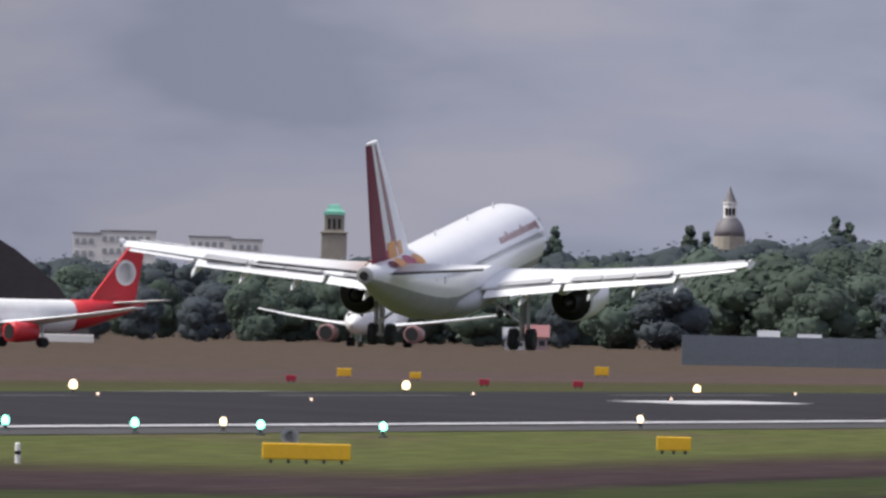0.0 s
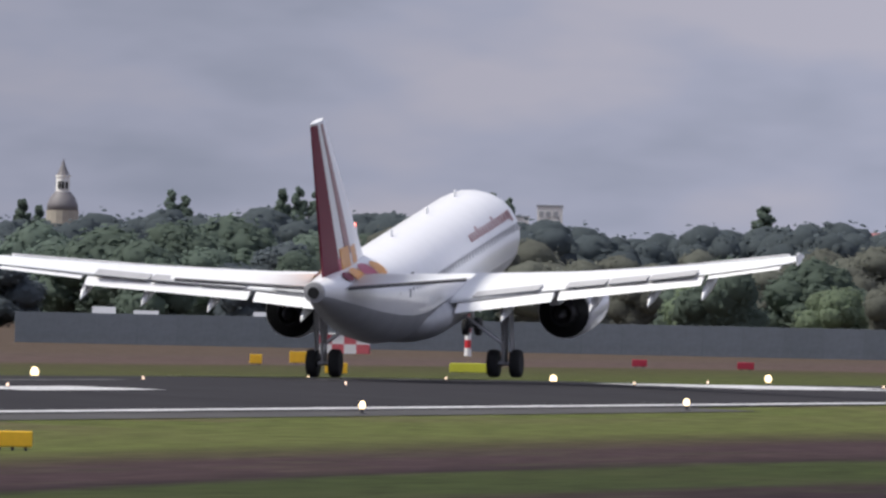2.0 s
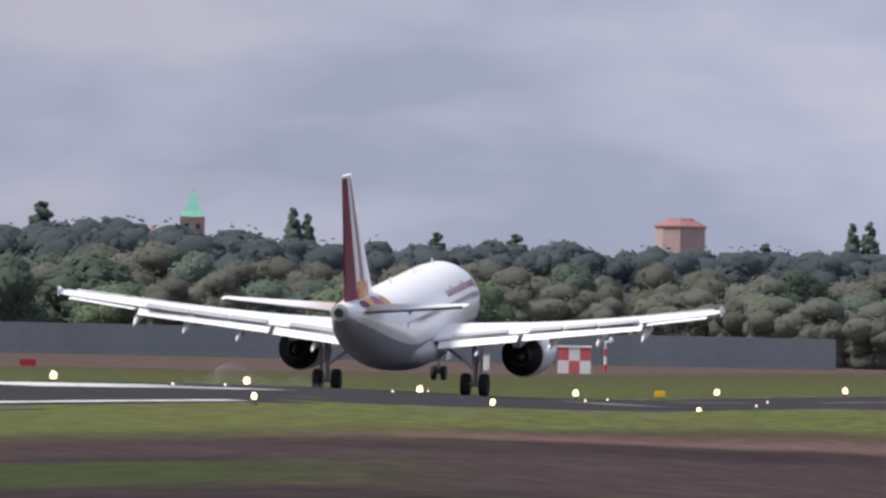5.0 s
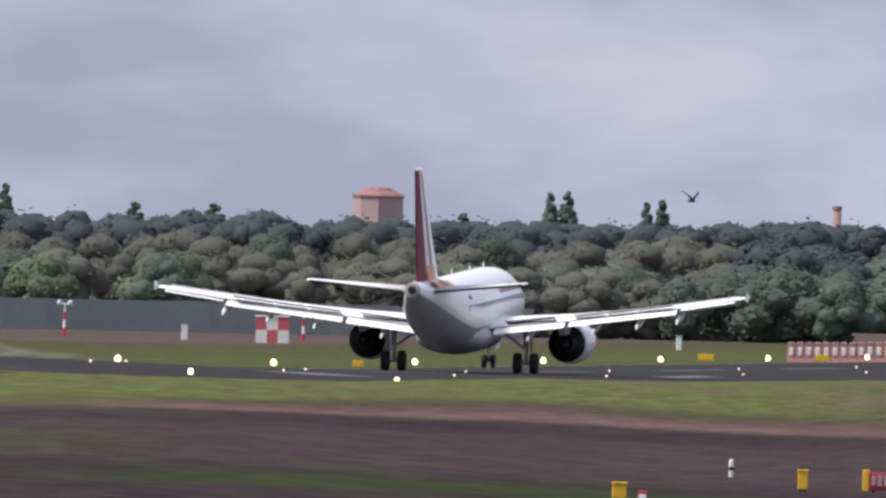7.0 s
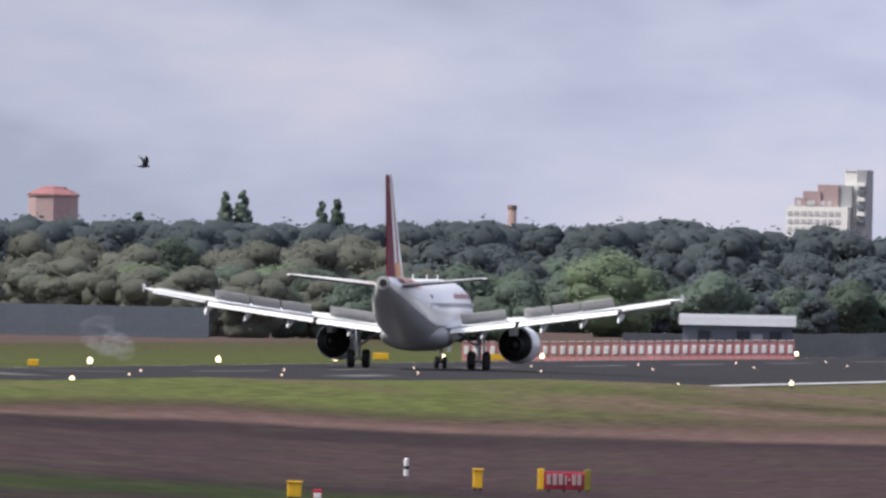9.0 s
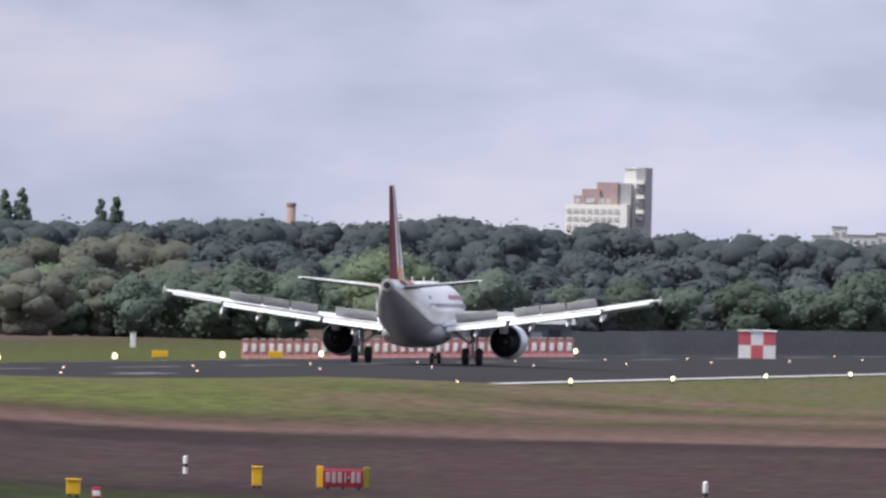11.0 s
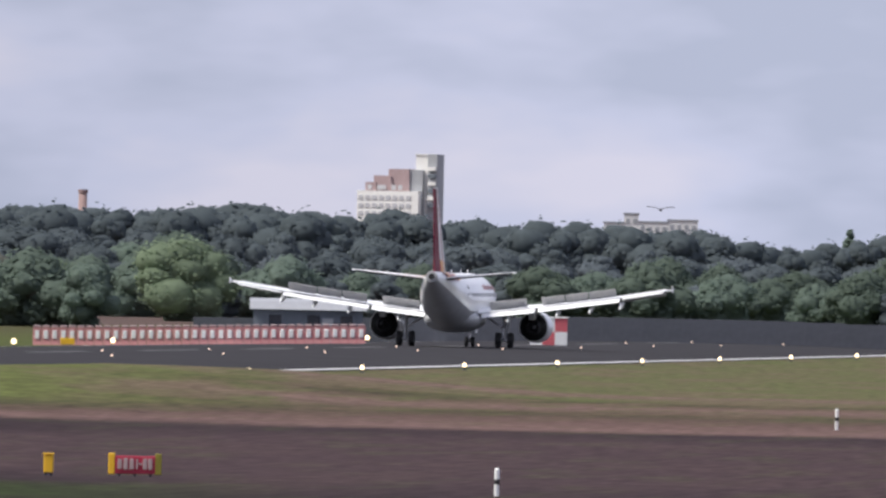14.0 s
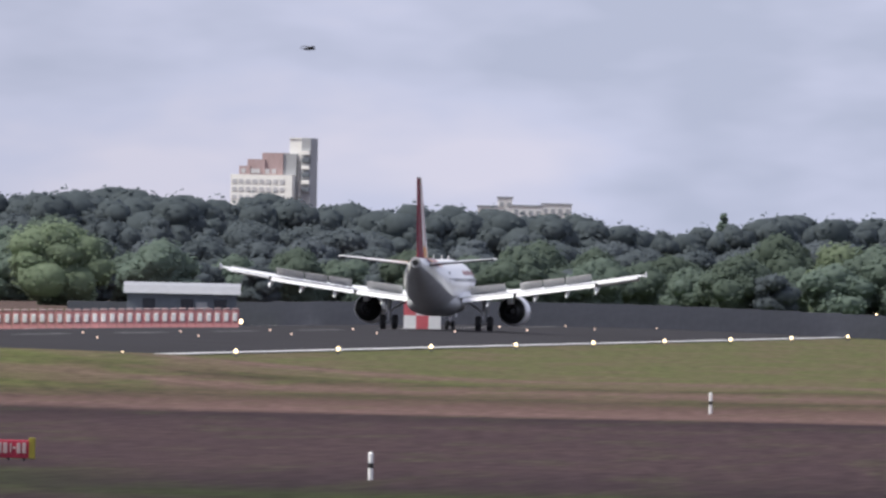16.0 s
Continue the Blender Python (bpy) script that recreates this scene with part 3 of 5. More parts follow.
            part("flap_slot", flap_panel(x0 + 0.05, x1 - 0.05, s, 0.35, -0.22, 0.34, 0.17), M["seam"], w)
        part("aileron", flap_panel(13.1, 16.3, s, 0.15, 0.0, 0.62), M["flap"], w)
        part("aileron_slot", flap_panel(13.1, 16.3, s, 0.10, -0.10, 0.2, 0.035), M["seam"], w)
        part("slat", loft([[(s * x, wing_at(x)[0] + 0.28, wing_at(x)[2] - 0.32), (s * x, wing_at(x)[0] + 0.32, wing_at(x)[2] - 0.1), (s * x, wing_at(x)[0] - 0.15, wing_at(x)[2] + 0.2), (s * x, wing_at(x)[0] - 0.05, wing_at(x)[2] - 0.05)] for x in (2.6, 6, 11, 16.3)]), M["flap"], w)
        for x in (4.2, 8.0, 10.6, 13.0):
            le, c, z = wing_at(x)
            te = le - c
            part("flap_track_fairing", loft([ring((s * x, y, zz), r * 0.8, r * 1.3, 8) for y, zz, r in ((te + 2.4, z - 0.30, 0.03), (te + 1.5, z - 0.42, 0.17), (te + 0.3, z - 0.55, 0.21), (te - 0.5, z - 0.72, 0.13), (te - 0.95, z - 0.88, 0.03))]), M["wing"], w, smooth=True)
        # engine and pylon
        ex, ez = s * 5.75, 1.62
        nac = part("engine_nacelle", turned([(0.86, 3.55), (0.98, 4.0), (1.06, 4.2), (1.16, 4.0), (1.22, 3.2), (1.2, 2.0), (1.14, 0.8), (1.08, 0.45), (1.05, 0.45), (1.0, 1.5)], 28, "y", (ex, 2.2, ez)), M["white"], a, smooth=True)
        part("exhaust_duct", turned([(1.055, 0.44), (1.0, 1.3), (0.6, 1.35)], 24, "y", (ex, 2.2, ez)), M["black"], nac, smooth=True)
        part("core_cowl", turned([(0.66, 1.3), (0.62, 0.5), (0.46, -0.15), (0.42, -0.15), (0.40, 0.3)], 20, "y", (ex, 2.2, ez)), M["darkmetal"], nac, smooth=True)
        part("exhaust_plug", turned([(0.34, 0.4), (0.28, -0.1), (0.05, -0.75)], 14, "y", (ex, 2.2, ez)), M["darkmetal"], nac, smooth=True)
        part("engine_pylon", loft([[(ex - d, 5.6, ez + 1.15), (ex - d, 3.0, ez + 1.35), (ex - d, 0.4, ez + 1.25), (ex - d, 0.9, ez + 0.55), (ex - d, 5.0, ez + 0.7)] for d in (-0.2, 0.2)]), M["white"], a)
        # main gear
        g = thing("main_gear", pose(s * 3.8, 0, 0))
        g.parent = a
        GEARS.append((g, Vector((s * 3.8, 0, 0)), 0.7, 5.6))
        wheel_pair(g, 0, 0, 0.58, 0.47, 0.42)
        part("axle", tube((-0.6, 0, 0.58), (0.6, 0, 0.58), 0.10), M["metal"], g)
        part("strut", tube((0, 0, 0.55), (0, 0.05, 1.5), 0.12, 0.13, 10), M["metal"], g)
        # housing and leg door are greyed for the shadow on the gear
        part("strut_housing", tube((0, 0.05, 1.4), (0, 0.12, 2.75), 0.14, 0.18, 10), M["spoiler"], g)
        part("side_brace", tube((-s * 1.6, 0.1, 2.5), (0, 0.05, 1.35), 0.08), M["metal"], g)
        part("torque_link", box(-0.06, 0.06, -0.42, -0.1, 0.7, 1.5, 0.02), M["metal"], g)
        part("gear_door", box(s * 0.28, s * 0.33, -0.32, 0.42, 1.1, 2.75, 0.02), M["spoiler"], g, "gear leg door, shadow in its grey")
    # nose gear
    g = thing("nose_gear", pose(0, 11.0, 0))
    g.parent = a
    GEARS.append((g, Vector((0, 11.0, 0)), 0.55, 7.6))
    wheel_pair(g, 0, 0, 0.38, 0.26, 0.24)
    part("strut", tube((0, 0, 0.38), (0, 0.1, 1.9), 0.09, 0.11), M["metal"], g)
    part("axle", tube((-0.3, 0, 0.38), (0.3, 0, 0.38), 0.06), M["metal"], g)
    for s in (-1, 1):
        part("gear_door", box(s * 0.45, s * 0.49, -0.6, 0.9, 1.05, 1.75, 0.02), M["paintwhite"], g)
    return a


airliner = build_airliner()
# spoilers on both wings, which rise after touchdown
SPOILERS = []
for s in (-1, 1):
    for x0, x1 in ((2.7, 5.6), (6.7, 8.55), (8.6, 10.4), (10.45, 12.6)):
        xm = (x0 + x1) / 2
        le, c, z = wing_at(xm)
        hinge = Vector((s * xm, le - c * 0.80, z + 0.21 - 0.003 * xm))
        dz = (wing_at(x1)[2] - wing_at(x0)[2]) / 2
        dy = -(wing_at(x1)[0] - wing_at(x1)[1] * 0.80 - wing_at(x0)[0] + wing_at(x0)[1] * 0.80) / 2
        hw = (x1 - x0) / 2 - 0.03
        lay = [[(k * hw, (-dy if k * s > 0 else dy), (dz if k * s > 0 else -dz)) for k in (-1, 1)]]
        p = lay[0]
        bm = loft([[(px, py, pz + 0.025), (px, py - 0.95, pz - 0.06), (px, py - 0.95, pz - 0.09), (px, py, pz - 0.01)] for px, py, pz in p])
        sp = part("spoiler", bm, M["spoiler"], airliner, "spoiler panel greyed for its shaded underside, raised after touchdown")
        sp.matrix_basis = Matrix.Translation(hinge)
        SPOILERS.append((sp, hinge, (Vector(p[1]) - Vector(p[0])).normalized()))
# ---- trees ----
def crown_mesh(name, rx, rz, lobes, leaves, size, seed, material, slim=False):
    """A crown of leaf clumps: small bent tufts scattered over uneven lobes."""
    rnd = random.Random(seed)
    verts, faces = [], []
    blobs = []
    for _ in range(lobes):
        a, h = rnd.uniform(0, 6.283), rnd.random() ** (1.0 if slim else 0.8)
        taper = math.sin(math.pi * (0.15 + 0.75 * h)) if not slim else 1 - 0.55 * h
        rad = rx * rnd.uniform(0.15, 0.72) * taper
        blobs.append((math.cos(a) * rad, math.sin(a) * rad, rz * (0.12 + 1.75 * h * (1 if slim else 0.86)), rx * rnd.uniform(0.24, 0.52) * (0.7 if slim else 1)))
    if slim:
        # a spindle of many small overlapping tufts
        blobs = []
        for i in range(70):
            h = i / 69
            r = rx * (0.95 * math.sin(math.pi * (0.12 + 0.84 * h)) ** 0.7)
            a = rnd.uniform(0, 6.283)
            blobs.append((math.cos(a) * r * 0.55, math.sin(a) * r * 0.55, rz * (0.1 + 1.85 * h), r * rnd.uniform(0.38, 0.6)))
    for _ in range(leaves):
        bx, by, bz, br = rnd.choice(blobs)
        d = Vector((rnd.gauss(0, 1), rnd.gauss(0, 1), rnd.gauss(0.15, 0.9))).normalized()
        c = Vector((bx, by, bz)) + d * br * rnd.uniform(0.8, 1.15 if slim else 1.07)
        nrm = (d + Vector((rnd.uniform(-0.6, 0.6), rnd.uniform(-0.6, 0.6), rnd.uniform(-0.4, 0.6)))).normalized()
        u = nrm.orthogonal().normalized()
        v = nrm.cross(u)
        k = size * rnd.uniform(0.6, 1.35)
        i = len(verts)
        ang = rnd.uniform(0, 6.283)
        for j in range(4):
            th = ang + j * 1.571 + rnd.uniform(-0.3, 0.3)
            verts.append(c + (u * math.cos(th) + v * math.sin(th)) * k + nrm * rnd.uniform(-0.15, 0.15) * k)
        verts.append(c + nrm * k * 0.45)
        for j in range(4):
            faces.append((i + j, i + (j + 1) % 4, i + 4))
    # the dense inside of each lobe
    core = bmesh.new()
    bmesh.ops.create_icosphere(core, subdivisions=2, radius=1.0)
    core.verts.ensure_lookup_table()
    shell = [v.co.copy() for v in core.verts]
    tris = [[v.index for v in f.verts] for f in core.faces]
    core.free()
    for bx, by, bz, br in blobs:
        i = len(verts)
        verts += [Vector((bx, by, bz)) + p * br * rnd.uniform(0.74, 0.98) for p in shell]
        faces += [tuple(i + j for j in f) for f in tris]
    me = bpy.data.meshes.new(name)
    me.from_pydata(verts, [], faces)
    me.materials.append(material)
    me.polygons.foreach_set("use_smooth", [True] * len(me.polygons))
    return me


def tree_kind(name, tall, rx, seed, material, label, slim=False, leaves=4200, size=0.27, low=0.03):
    t = thing(name, None, label, "tree", "trees at the edge of the field")
    bm = tube((0, 0, -0.3), (0.1, 0, tall * 0.55), rx * 0.09 + 0.1, rx * 0.05, 7)
    rnd = random.Random(seed + 50)
    for _ in range(5):
        a, h = rnd.uniform(0, 6.28), tall * rnd.uniform(0.25, 0.5)
        tube((0.05, 0, h), (math.cos(a) * rx * 0.5, math.sin(a) * rx * 0.5, h + tall * 0.22), rx * 0.035, 0.05, 5, bm)
    part("trunk", bm, M["bark"], t)
    me = crown_mesh("crown", rx, tall * (1 - low) / 1.9, 38 if not slim else 20, leaves, size, seed, material, slim)
    c = new("crown", me)
    c.parent = t
    c.location = (0, 0, tall * low * 0.75)
    return t


KINDS = [tree_kind("tree", 13.0, 5.6, 11, M["leaf"], "leafy deciduous tree in full green crown"),
         tree_kind("tree", 14.5, 6.4, 12, M["leafbrown"], "broad leafy tree with a brownish green crown", leaves=3400),
         tree_kind("tree", 12.0, 4.6, 13, M["leafhazed"], "dark green tree with a dense crown"),
         tree_kind("tree", 15.0, 4.0, 14, M["leafhazed"], "tall dark tree with a narrow crown", leaves=2600),
         tree_kind("tree", 8.5, 4.8, 15, M["leaf"], "low bushy tree in fresh leaf", low=0.05),
         tree_kind("tree", 9.0, 5.4, 16, M["leafbright"], "bushy tree in bright fresh green", low=0.05)]
POPLAR = tree_kind("poplar", 17.0, 2.0, 21, M["leaf"], "slim green poplar above the wood", slim=True, leaves=2400, size=0.24, low=0.08)
BIG = tree_kind("tree", 15.5, 8.2, 31, M["leafbright"], "large rounded bright green tree behind the barriers", leaves=6500, size=0.32, low=0.02)

# height of the wood's skyline over the horizon along the azimuth
SKYLINE = [(-9500, 60), (-8700, 58), (-8300, 62), (-7950, 72), (-7700, 86), (-7428, 108), (-7200, 126), (-6900, 130), (-6700, 130), (-6400, 100), (-6100, 125), (-5900, 110), (-5600, 93), (-5300, 97), (-4950, 95), (-4500, 100), (-4200, 105),
           (-3900, 105), (-3700, 104), (-3527, 97), (-3300, 88), (-3127, 85), (-3010, 62), (-2960, 64), (-2800, 89), (-2500, 88), (-2200, 88)]


def skyline(u):
    for (u0, h0), (u1, h1) in zip(SKYLINE, SKYLINE[1:]):
        if u0 <= u <= u1:
            return h0 + (h1 - h0) * (u - u0) / (u1 - u0)
    return 100


TALL = {0: 13.0, 1: 14.5, 2: 12.0, 3: 15.0, 4: 8.5, 5: 9.0}
rnd = random.Random(7)
first = set()


def plant(kind, u, dist, tall, squash=1.0):
    k = tall / TALL[kind]
    x, y, z = spot(u, dist)
    m = pose(x, y, z - 0.15, 0, 0, rnd.uniform(0, 360))
    src = KINDS[kind]
    if kind not in first:
        first.add(kind)
        src.matrix_basis, t = m, src
    else:
        t = copy_thing(src, m)
    t.scale = (k * squash, k * squash, k)


def wood_kinds(u, row):
    """Mixed green trees in the west, brownish ones in the middle, dark ones alone in the east."""
    if u < -7000:
        return ((0, 2, 4), (4, 0, 2))[row]
    if u < -4380:
        return ((1, 1, 1, 0), (1, 0, 4, 1))[row]
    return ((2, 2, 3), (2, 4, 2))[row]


def far_wood():
    """The dark closed wood behind the trees at the field's edge, distance haze in its leaf colour."""
    crowns = []
    for k, (tall, rx) in enumerate(((12.0, 4.6), (15.0, 4.0), (13.0, 5.4))):
        me = crown_mesh("crown", rx, tall * 0.82 / 1.9, 24, 750, 0.34, 61 + k, M["leafhazed"])
        co = np.empty(len(me.vertices) * 3)
        me.vertices.foreach_get("co", co)
        crowns.append((tall, co.reshape(-1, 3) + (0, 0, tall * 0.16), np.array([p.vertices[:] for p in me.polygons])))
        bpy.data.meshes.remove(me)
    points, faces, count = [], [], 0
    for dist, gap, drop in ((3060, 44, 2), (2930, 50, 12)):
        u = -9450.0
        while u < -2250:
            full, co, tris = rnd.choice(crowns)
            tall = max(5.0, high(skyline(u) - drop + rnd.uniform(-5, 4), dist)) * rnd.choice((1.0, 1.02, 1.04))
            k, wide, a = tall / full, rnd.uniform(1.1, 1.5), rnd.uniform(0, 6.283)
            x, y, z = spot(u, dist + rnd.uniform(-60, 60))
            c, d = math.cos(a) * k * wide, math.sin(a) * k * wide
            points.append(np.stack([x + co[:, 0] * c - co[:, 1] * d, y + co[:, 0] * d + co[:, 1] * c, z + co[:, 2] * k], 1))
            faces.append(tris + count)
            count += len(co)
            u += gap * rnd.uniform(0.75, 1.3)
    me = bpy.data.meshes.new("far_wood")
    me.from_pydata(np.concatenate(points).tolist(), [], np.concatenate(faces).tolist())
    me.materials.append(M["leafhazed"])
    me.polygons.foreach_set("use_smooth", [True] * len(me.polygons))
    tagged(new("far_wood", me), "dense wood closing the field, its dark green hazed to blue-grey", "trees", kind="stuff")


far_wood()
for row, (dist, gap, drop) in enumerate(((2740, 76, 40), (2560, 84, 76))):
    u = -9450.0
    while u < -2250:
        sky_h = skyline(u) - (drop if u < -4380 else drop * 0.8) * (0.6 if u < -7300 else 1.0) + rnd.uniform(-16, 10)
        tall = max(5.0, high(sky_h, dist))
        plant(rnd.choice(wood_kinds(u, row)), u, dist + rnd.uniform(-90, 90), tall * rnd.choice((1.0, 1.03, 1.06, 1.09)), rnd.uniform(1.0, 1.6))
        u += gap * rnd.uniform(0.75, 1.3)
# lighter crowns that stand out before the wood
for i in range(15):
    plant(rnd.choice((1, 0, 4, 1)), -4800 + i * 40 + rnd.uniform(-12, 12), 2010 + rnd.uniform(-25, 25), rnd.uniform(5.0, 7.5), rnd.uniform(1.2, 1.6))
for u, d, h, wide in ((-5640, 2500, 20, 1.2), (-5420, 2500, 30, 1.3), (-4890, 2500, 18, 1.4), (-4650, 2500, 22, 1.2), (-4300, 2480, 10, 1.1), (-2660, 2480, 42, 1.0), (-6280, 2500, 26, 1.2), (-6050, 2500, 16, 1.2)):
    plant(5, u, d, high(h, d), wide)


for i in range(34):
    plant(rnd.choice((4, 4, 2)), -4300 + i * 60 + rnd.uniform(-18, 18), 2480 + rnd.uniform(-30, 30), rnd.uniform(5.5, 8.0), rnd.uniform(1.3, 1.7))


def place_tree(src, used, u, dist, tall, full, wide=1.0):
    x, y, z = spot(u, dist)
    m = pose(x, y, z - 0.1, 0, 0, rnd.uniform(0, 360))
    if used:
        src = copy_thing(src, m)
    else:
        src.matrix_basis = m
    src.scale = (tall / full * wide, tall / full * wide, tall / full)


used = False
for u, h, w in ((-4745, 143, 1.0), (-4715, 146, 1.15), (-4575, 130, 1.0), (-4548, 134, 1.1), (-6663, 166, 0.9), (-6634, 158, 1.0), (-7038, 166, 1.1), (-7008, 170, 1.2), (-6975, 168, 1.2), (-7785, 150, 1.5), (-7745, 132, 1.2), (-7500, 138, 1.4), (-7470, 128, 1.2),
               (-5735, 150, 1.1), (-5710, 140, 1.0), (-7210, 150, 1.2), (-7235, 160, 1.1), (-5480, 112, 1.6), (-6180, 152, 1.8), (-8020, 100, 1.4), (-4900, 104, 1.6), (-5340, 112, 2.0), (-2880, 88, 1.3)):
    place_tree(POPLAR, used, u, 3120, high(h + 4, 3120), 17.0, w * 0.78)
    used = True
place_tree(BIG, False, -4058, 2300, high(47, 2300), 15.5, 1.35)


# ---- buildings on the skyline ----
def highrise():
    d = 4600
    k = d / FOCAL
    t = thing("apartment_tower", facing(-3683, d, 0, -16), "stepped white high-rise with a pink-red side, right side greyed for shade", "building")
    top = lambda v: high(v, d)
    # the rightmost grey block paints in the white tower's shaded right side
    blocks = (("wall", -73 * k, 40 * k, top(145), "render", 0), ("wall", -60 * k, -40 * k, top(160), "pink", 1), ("wall", -46 * k, -14 * k, top(172), "pink", 1.5), ("wall", -20 * k, 18 * k, top(184), "pink", 2),
              ("wall", 14 * k, 42 * k, top(183), "greyblock", 2.5), ("wall", 26 * k, 58 * k, top(209), "render", 4), ("wall", 50 * k, 67 * k, top(211), "greyblock", 3))
    for name, x0, x1, z, m, y0 in blocks:
        b = part(name, box(x0, x1, y0, y0 + 6, 0, z), M[m], t)
    for i, x in enumerate([(-66 + 12.5 * j) * k for j in range(8)]):
        for z in (top(133), top(119), top(105)):
            part("window", box(x - 0.55, x + 0.55, -0.15, 0.2, z - 0.5, z + 0.5), M["pane"], t)
    for x in (-52, -34, -26, -8, 4):
        part("window", box(x * k - 0.5, x * k + 0.5, 0.85, 1.2, top(151) - 0.5, top(151) + 0.6), M["pane"], t)
    for j in range(6):
        part("balcony", box(52 * k, 66 * k, 2.2, 3.1, top(120 + 13 * j) - 0.45, top(120 + 13 * j) + 0.45, 0.04), M["render" if j % 2 else "noise"], t)
    part("roof_parapet", box(25 * k, 59 * k, 3.8, 10.2, top(209), top(211.5)), M["render"], t)


def white_blocks(u0, steps, d, name="flat_roofed_block"):
    k = d / FOCAL
    t = thing(name, facing(u0, d), "long white flat-roofed building above the trees", "building")
    for x0, x1, h in steps:
        part("wall", box(x0 * k, x1 * k, 0, 10, 0, high(h, d)), M["render"], t)
        part("roof", box(x0 * k - 0.2, x1 * k + 0.2, -0.2, 10.2, high(h, d), high(h, d) + 0.4, 0.05), M["roofpale"], t)
        x = x0 + 7
        while x < x1 - 4:
            for z in (high(h, d) - 1.5, high(h, d) - 4.0):
                part("window", box(x * k - 0.45, x * k + 0.45, -0.15, 0.2, z - 0.55, z + 0.55), M["greyblock"], t)
            x += 13


def water_tower():
    d = 3800
    k = d / FOCAL
    t = thing("water_tower", facing(-5050, d), "octagonal pink brick water tower with a red tiled roof", "tower")
    r = 45 * k
    part("wall", turned([(r * 0.98, 0), (r * 0.98, high(134, d)), (r * 1.03, high(135, d)), (r * 1.03, high(138, d))], 8), M["pink"], t)
    part("roof", turned([(r * 1.06, high(138, d)), (r * 0.62, high(148, d)), (r * 0.56, high(148, d)), (r * 0.5, high(151.5, d)), (r * 0.1, high(153, d))], 8), M["redroof"], t)


def chimney():
    d = 3600
    t = thing("factory_chimney", facing(-4238, d), "tall round brick chimney with a darker rim", "chimney")
    part("shaft", turned([(0.95, 0), (0.78, high(129, d))], 14), M["brick"], t, smooth=True)
    part("rim", turned([(0.78, high(129, d)), (0.9, high(130, d)), (0.9, high(136, d)), (0.6, high(136, d))], 14), M["brick"], t)


def church():
    d = 3700
    k = d / FOCAL
    t = thing("church", facing(-5914, d), "brick church tower with a pointed green copper spire", "church")
    w = 22 * k
    part("tower", box(-w, w, 0, 2 * w, 0, high(138, d), 0.1), M["brick"], t)
    part("spire", loft([[(x, y, z) for x, y in ((-r, w - r), (r, w - r), (r, w + r), (-r, w + r))] for r, z in ((w * 1.02, high(136, d)), (w * 0.72, high(147, d)), (w * 0.05, high(182, d)))]), M["copper"], t)
    for x in (-0.45, 0.45):
        part("belfry_window", box(x * w - 0.35, x * w + 0.35, -0.15, 0.2, high(114, d), high(125, d)), M["glass"], t)
    part("nave", box(-105 * k, -w, 1, 9, 0, high(102, d)), M["pink"], t)
    part("nave_roof", loft([[(x, 0.5, high(102, d)), (x, 5, high(116, d)), (x, 9.5, high(102, d))] for x in (-107 * k, -w)]), M["redroof"], t)
    part("cross", box(-0.06, 0.06, w - 0.06, w + 0.06, high(181, d), high(187, d)), M["darkmetal"], t)


def green_tower():
    d = 3700
    k = d / FOCAL
    t = thing("town_hall_tower", facing(-8144, d), "square stone tower with a green copper cap", "tower")
    w = 22 * k
    part("shaft", box(-w * 1.06, w * 1.06, 0, 2 * w, 0, high(116, d), 0.1), M["stone"], t)
    part("cornice", box(-w * 1.14, w * 1.14, -0.3, 2 * w + 0.3, high(116, d), high(120, d), 0.08), M["stone"], t)
    part("belfry", box(-w * 0.84, w * 0.84, 0.5, 2 * w - 0.5, high(120, d), high(150, d), 0.1), M["stone"], t)
    for x in (-0.42, 0.0, 0.42):
        part("belfry_opening", box(x * w - 0.28, x * w + 0.28, 0.35, 0.8, high(124, d), high(143, d)), M["black"], t)
    part("cap", loft([[(x, y, z) for x, y in ((-r, w - r), (r, w - r), (r, w + r), (-r, w + r))] for r, z in ((w * 0.9, high(150, d)), (w * 0.86, high(156, d)), (w * 0.62, high(160, d)), (w * 0.46, high(168, d)), (w * 0.1, high(169, d)))]), M["copper"], t)


def dome_church():
    d = 3700
    k = d / FOCAL
    t = thing("domed_church", facing(-7428, d), "slate dome with a white lantern and pointed spire", "church")
    part("drum", turned([(29 * k, 0), (29 * k, high(126, d))], 16), M["stone"], t)
    part("dome", turned([(28 * k, high(126, d)), (27 * k, high(137, d)), (22 * k, high(149, d)), (15 * k, high(157, d)), (14 * k, high(159, d))], 16), M["slate"], t, smooth=True)
    part("lantern", turned([(12.5 * k, high(158, d)), (12 * k, high(184, d)), (13.5 * k, high(185, d)), (13.5 * k, high(188, d))], 10), M["render"], t)
    for a in (-2.1, -1.57, -1.0):
        o = part("lantern_opening", box(-0.25, 0.25, -0.15, 0.15, high(164, d), high(177, d)), M["black"], t)
        o.matrix_basis = pose(math.cos(a) * 12.2 * k, math.sin(a) * 12.2 * k, 0, 0, 0, math.degrees(a) + 90)
    part("spire", turned([(12 * k, high(188, d)), (8 * k, high(196, d)), (4 * k, high(206, d)), (0.05, high(217, d))], 10), M["slate"], t)


highrise()
white_blocks(-3232, ((-83, -48, 96), (-48, -22, 112), (-22, 30, 98), (30, 83, 102)), 4500)
white_blocks(-6580, ((-50, -20, 130), (-5, 40, 150)), 3900)
white_blocks(-8540, ((-75, -25, 106), (-25, 75, 111)), 3900)
white_blocks(-8340, ((-65, 10, 104), (10, 68, 100)), 4000)
water_tower()
chimney()
church()
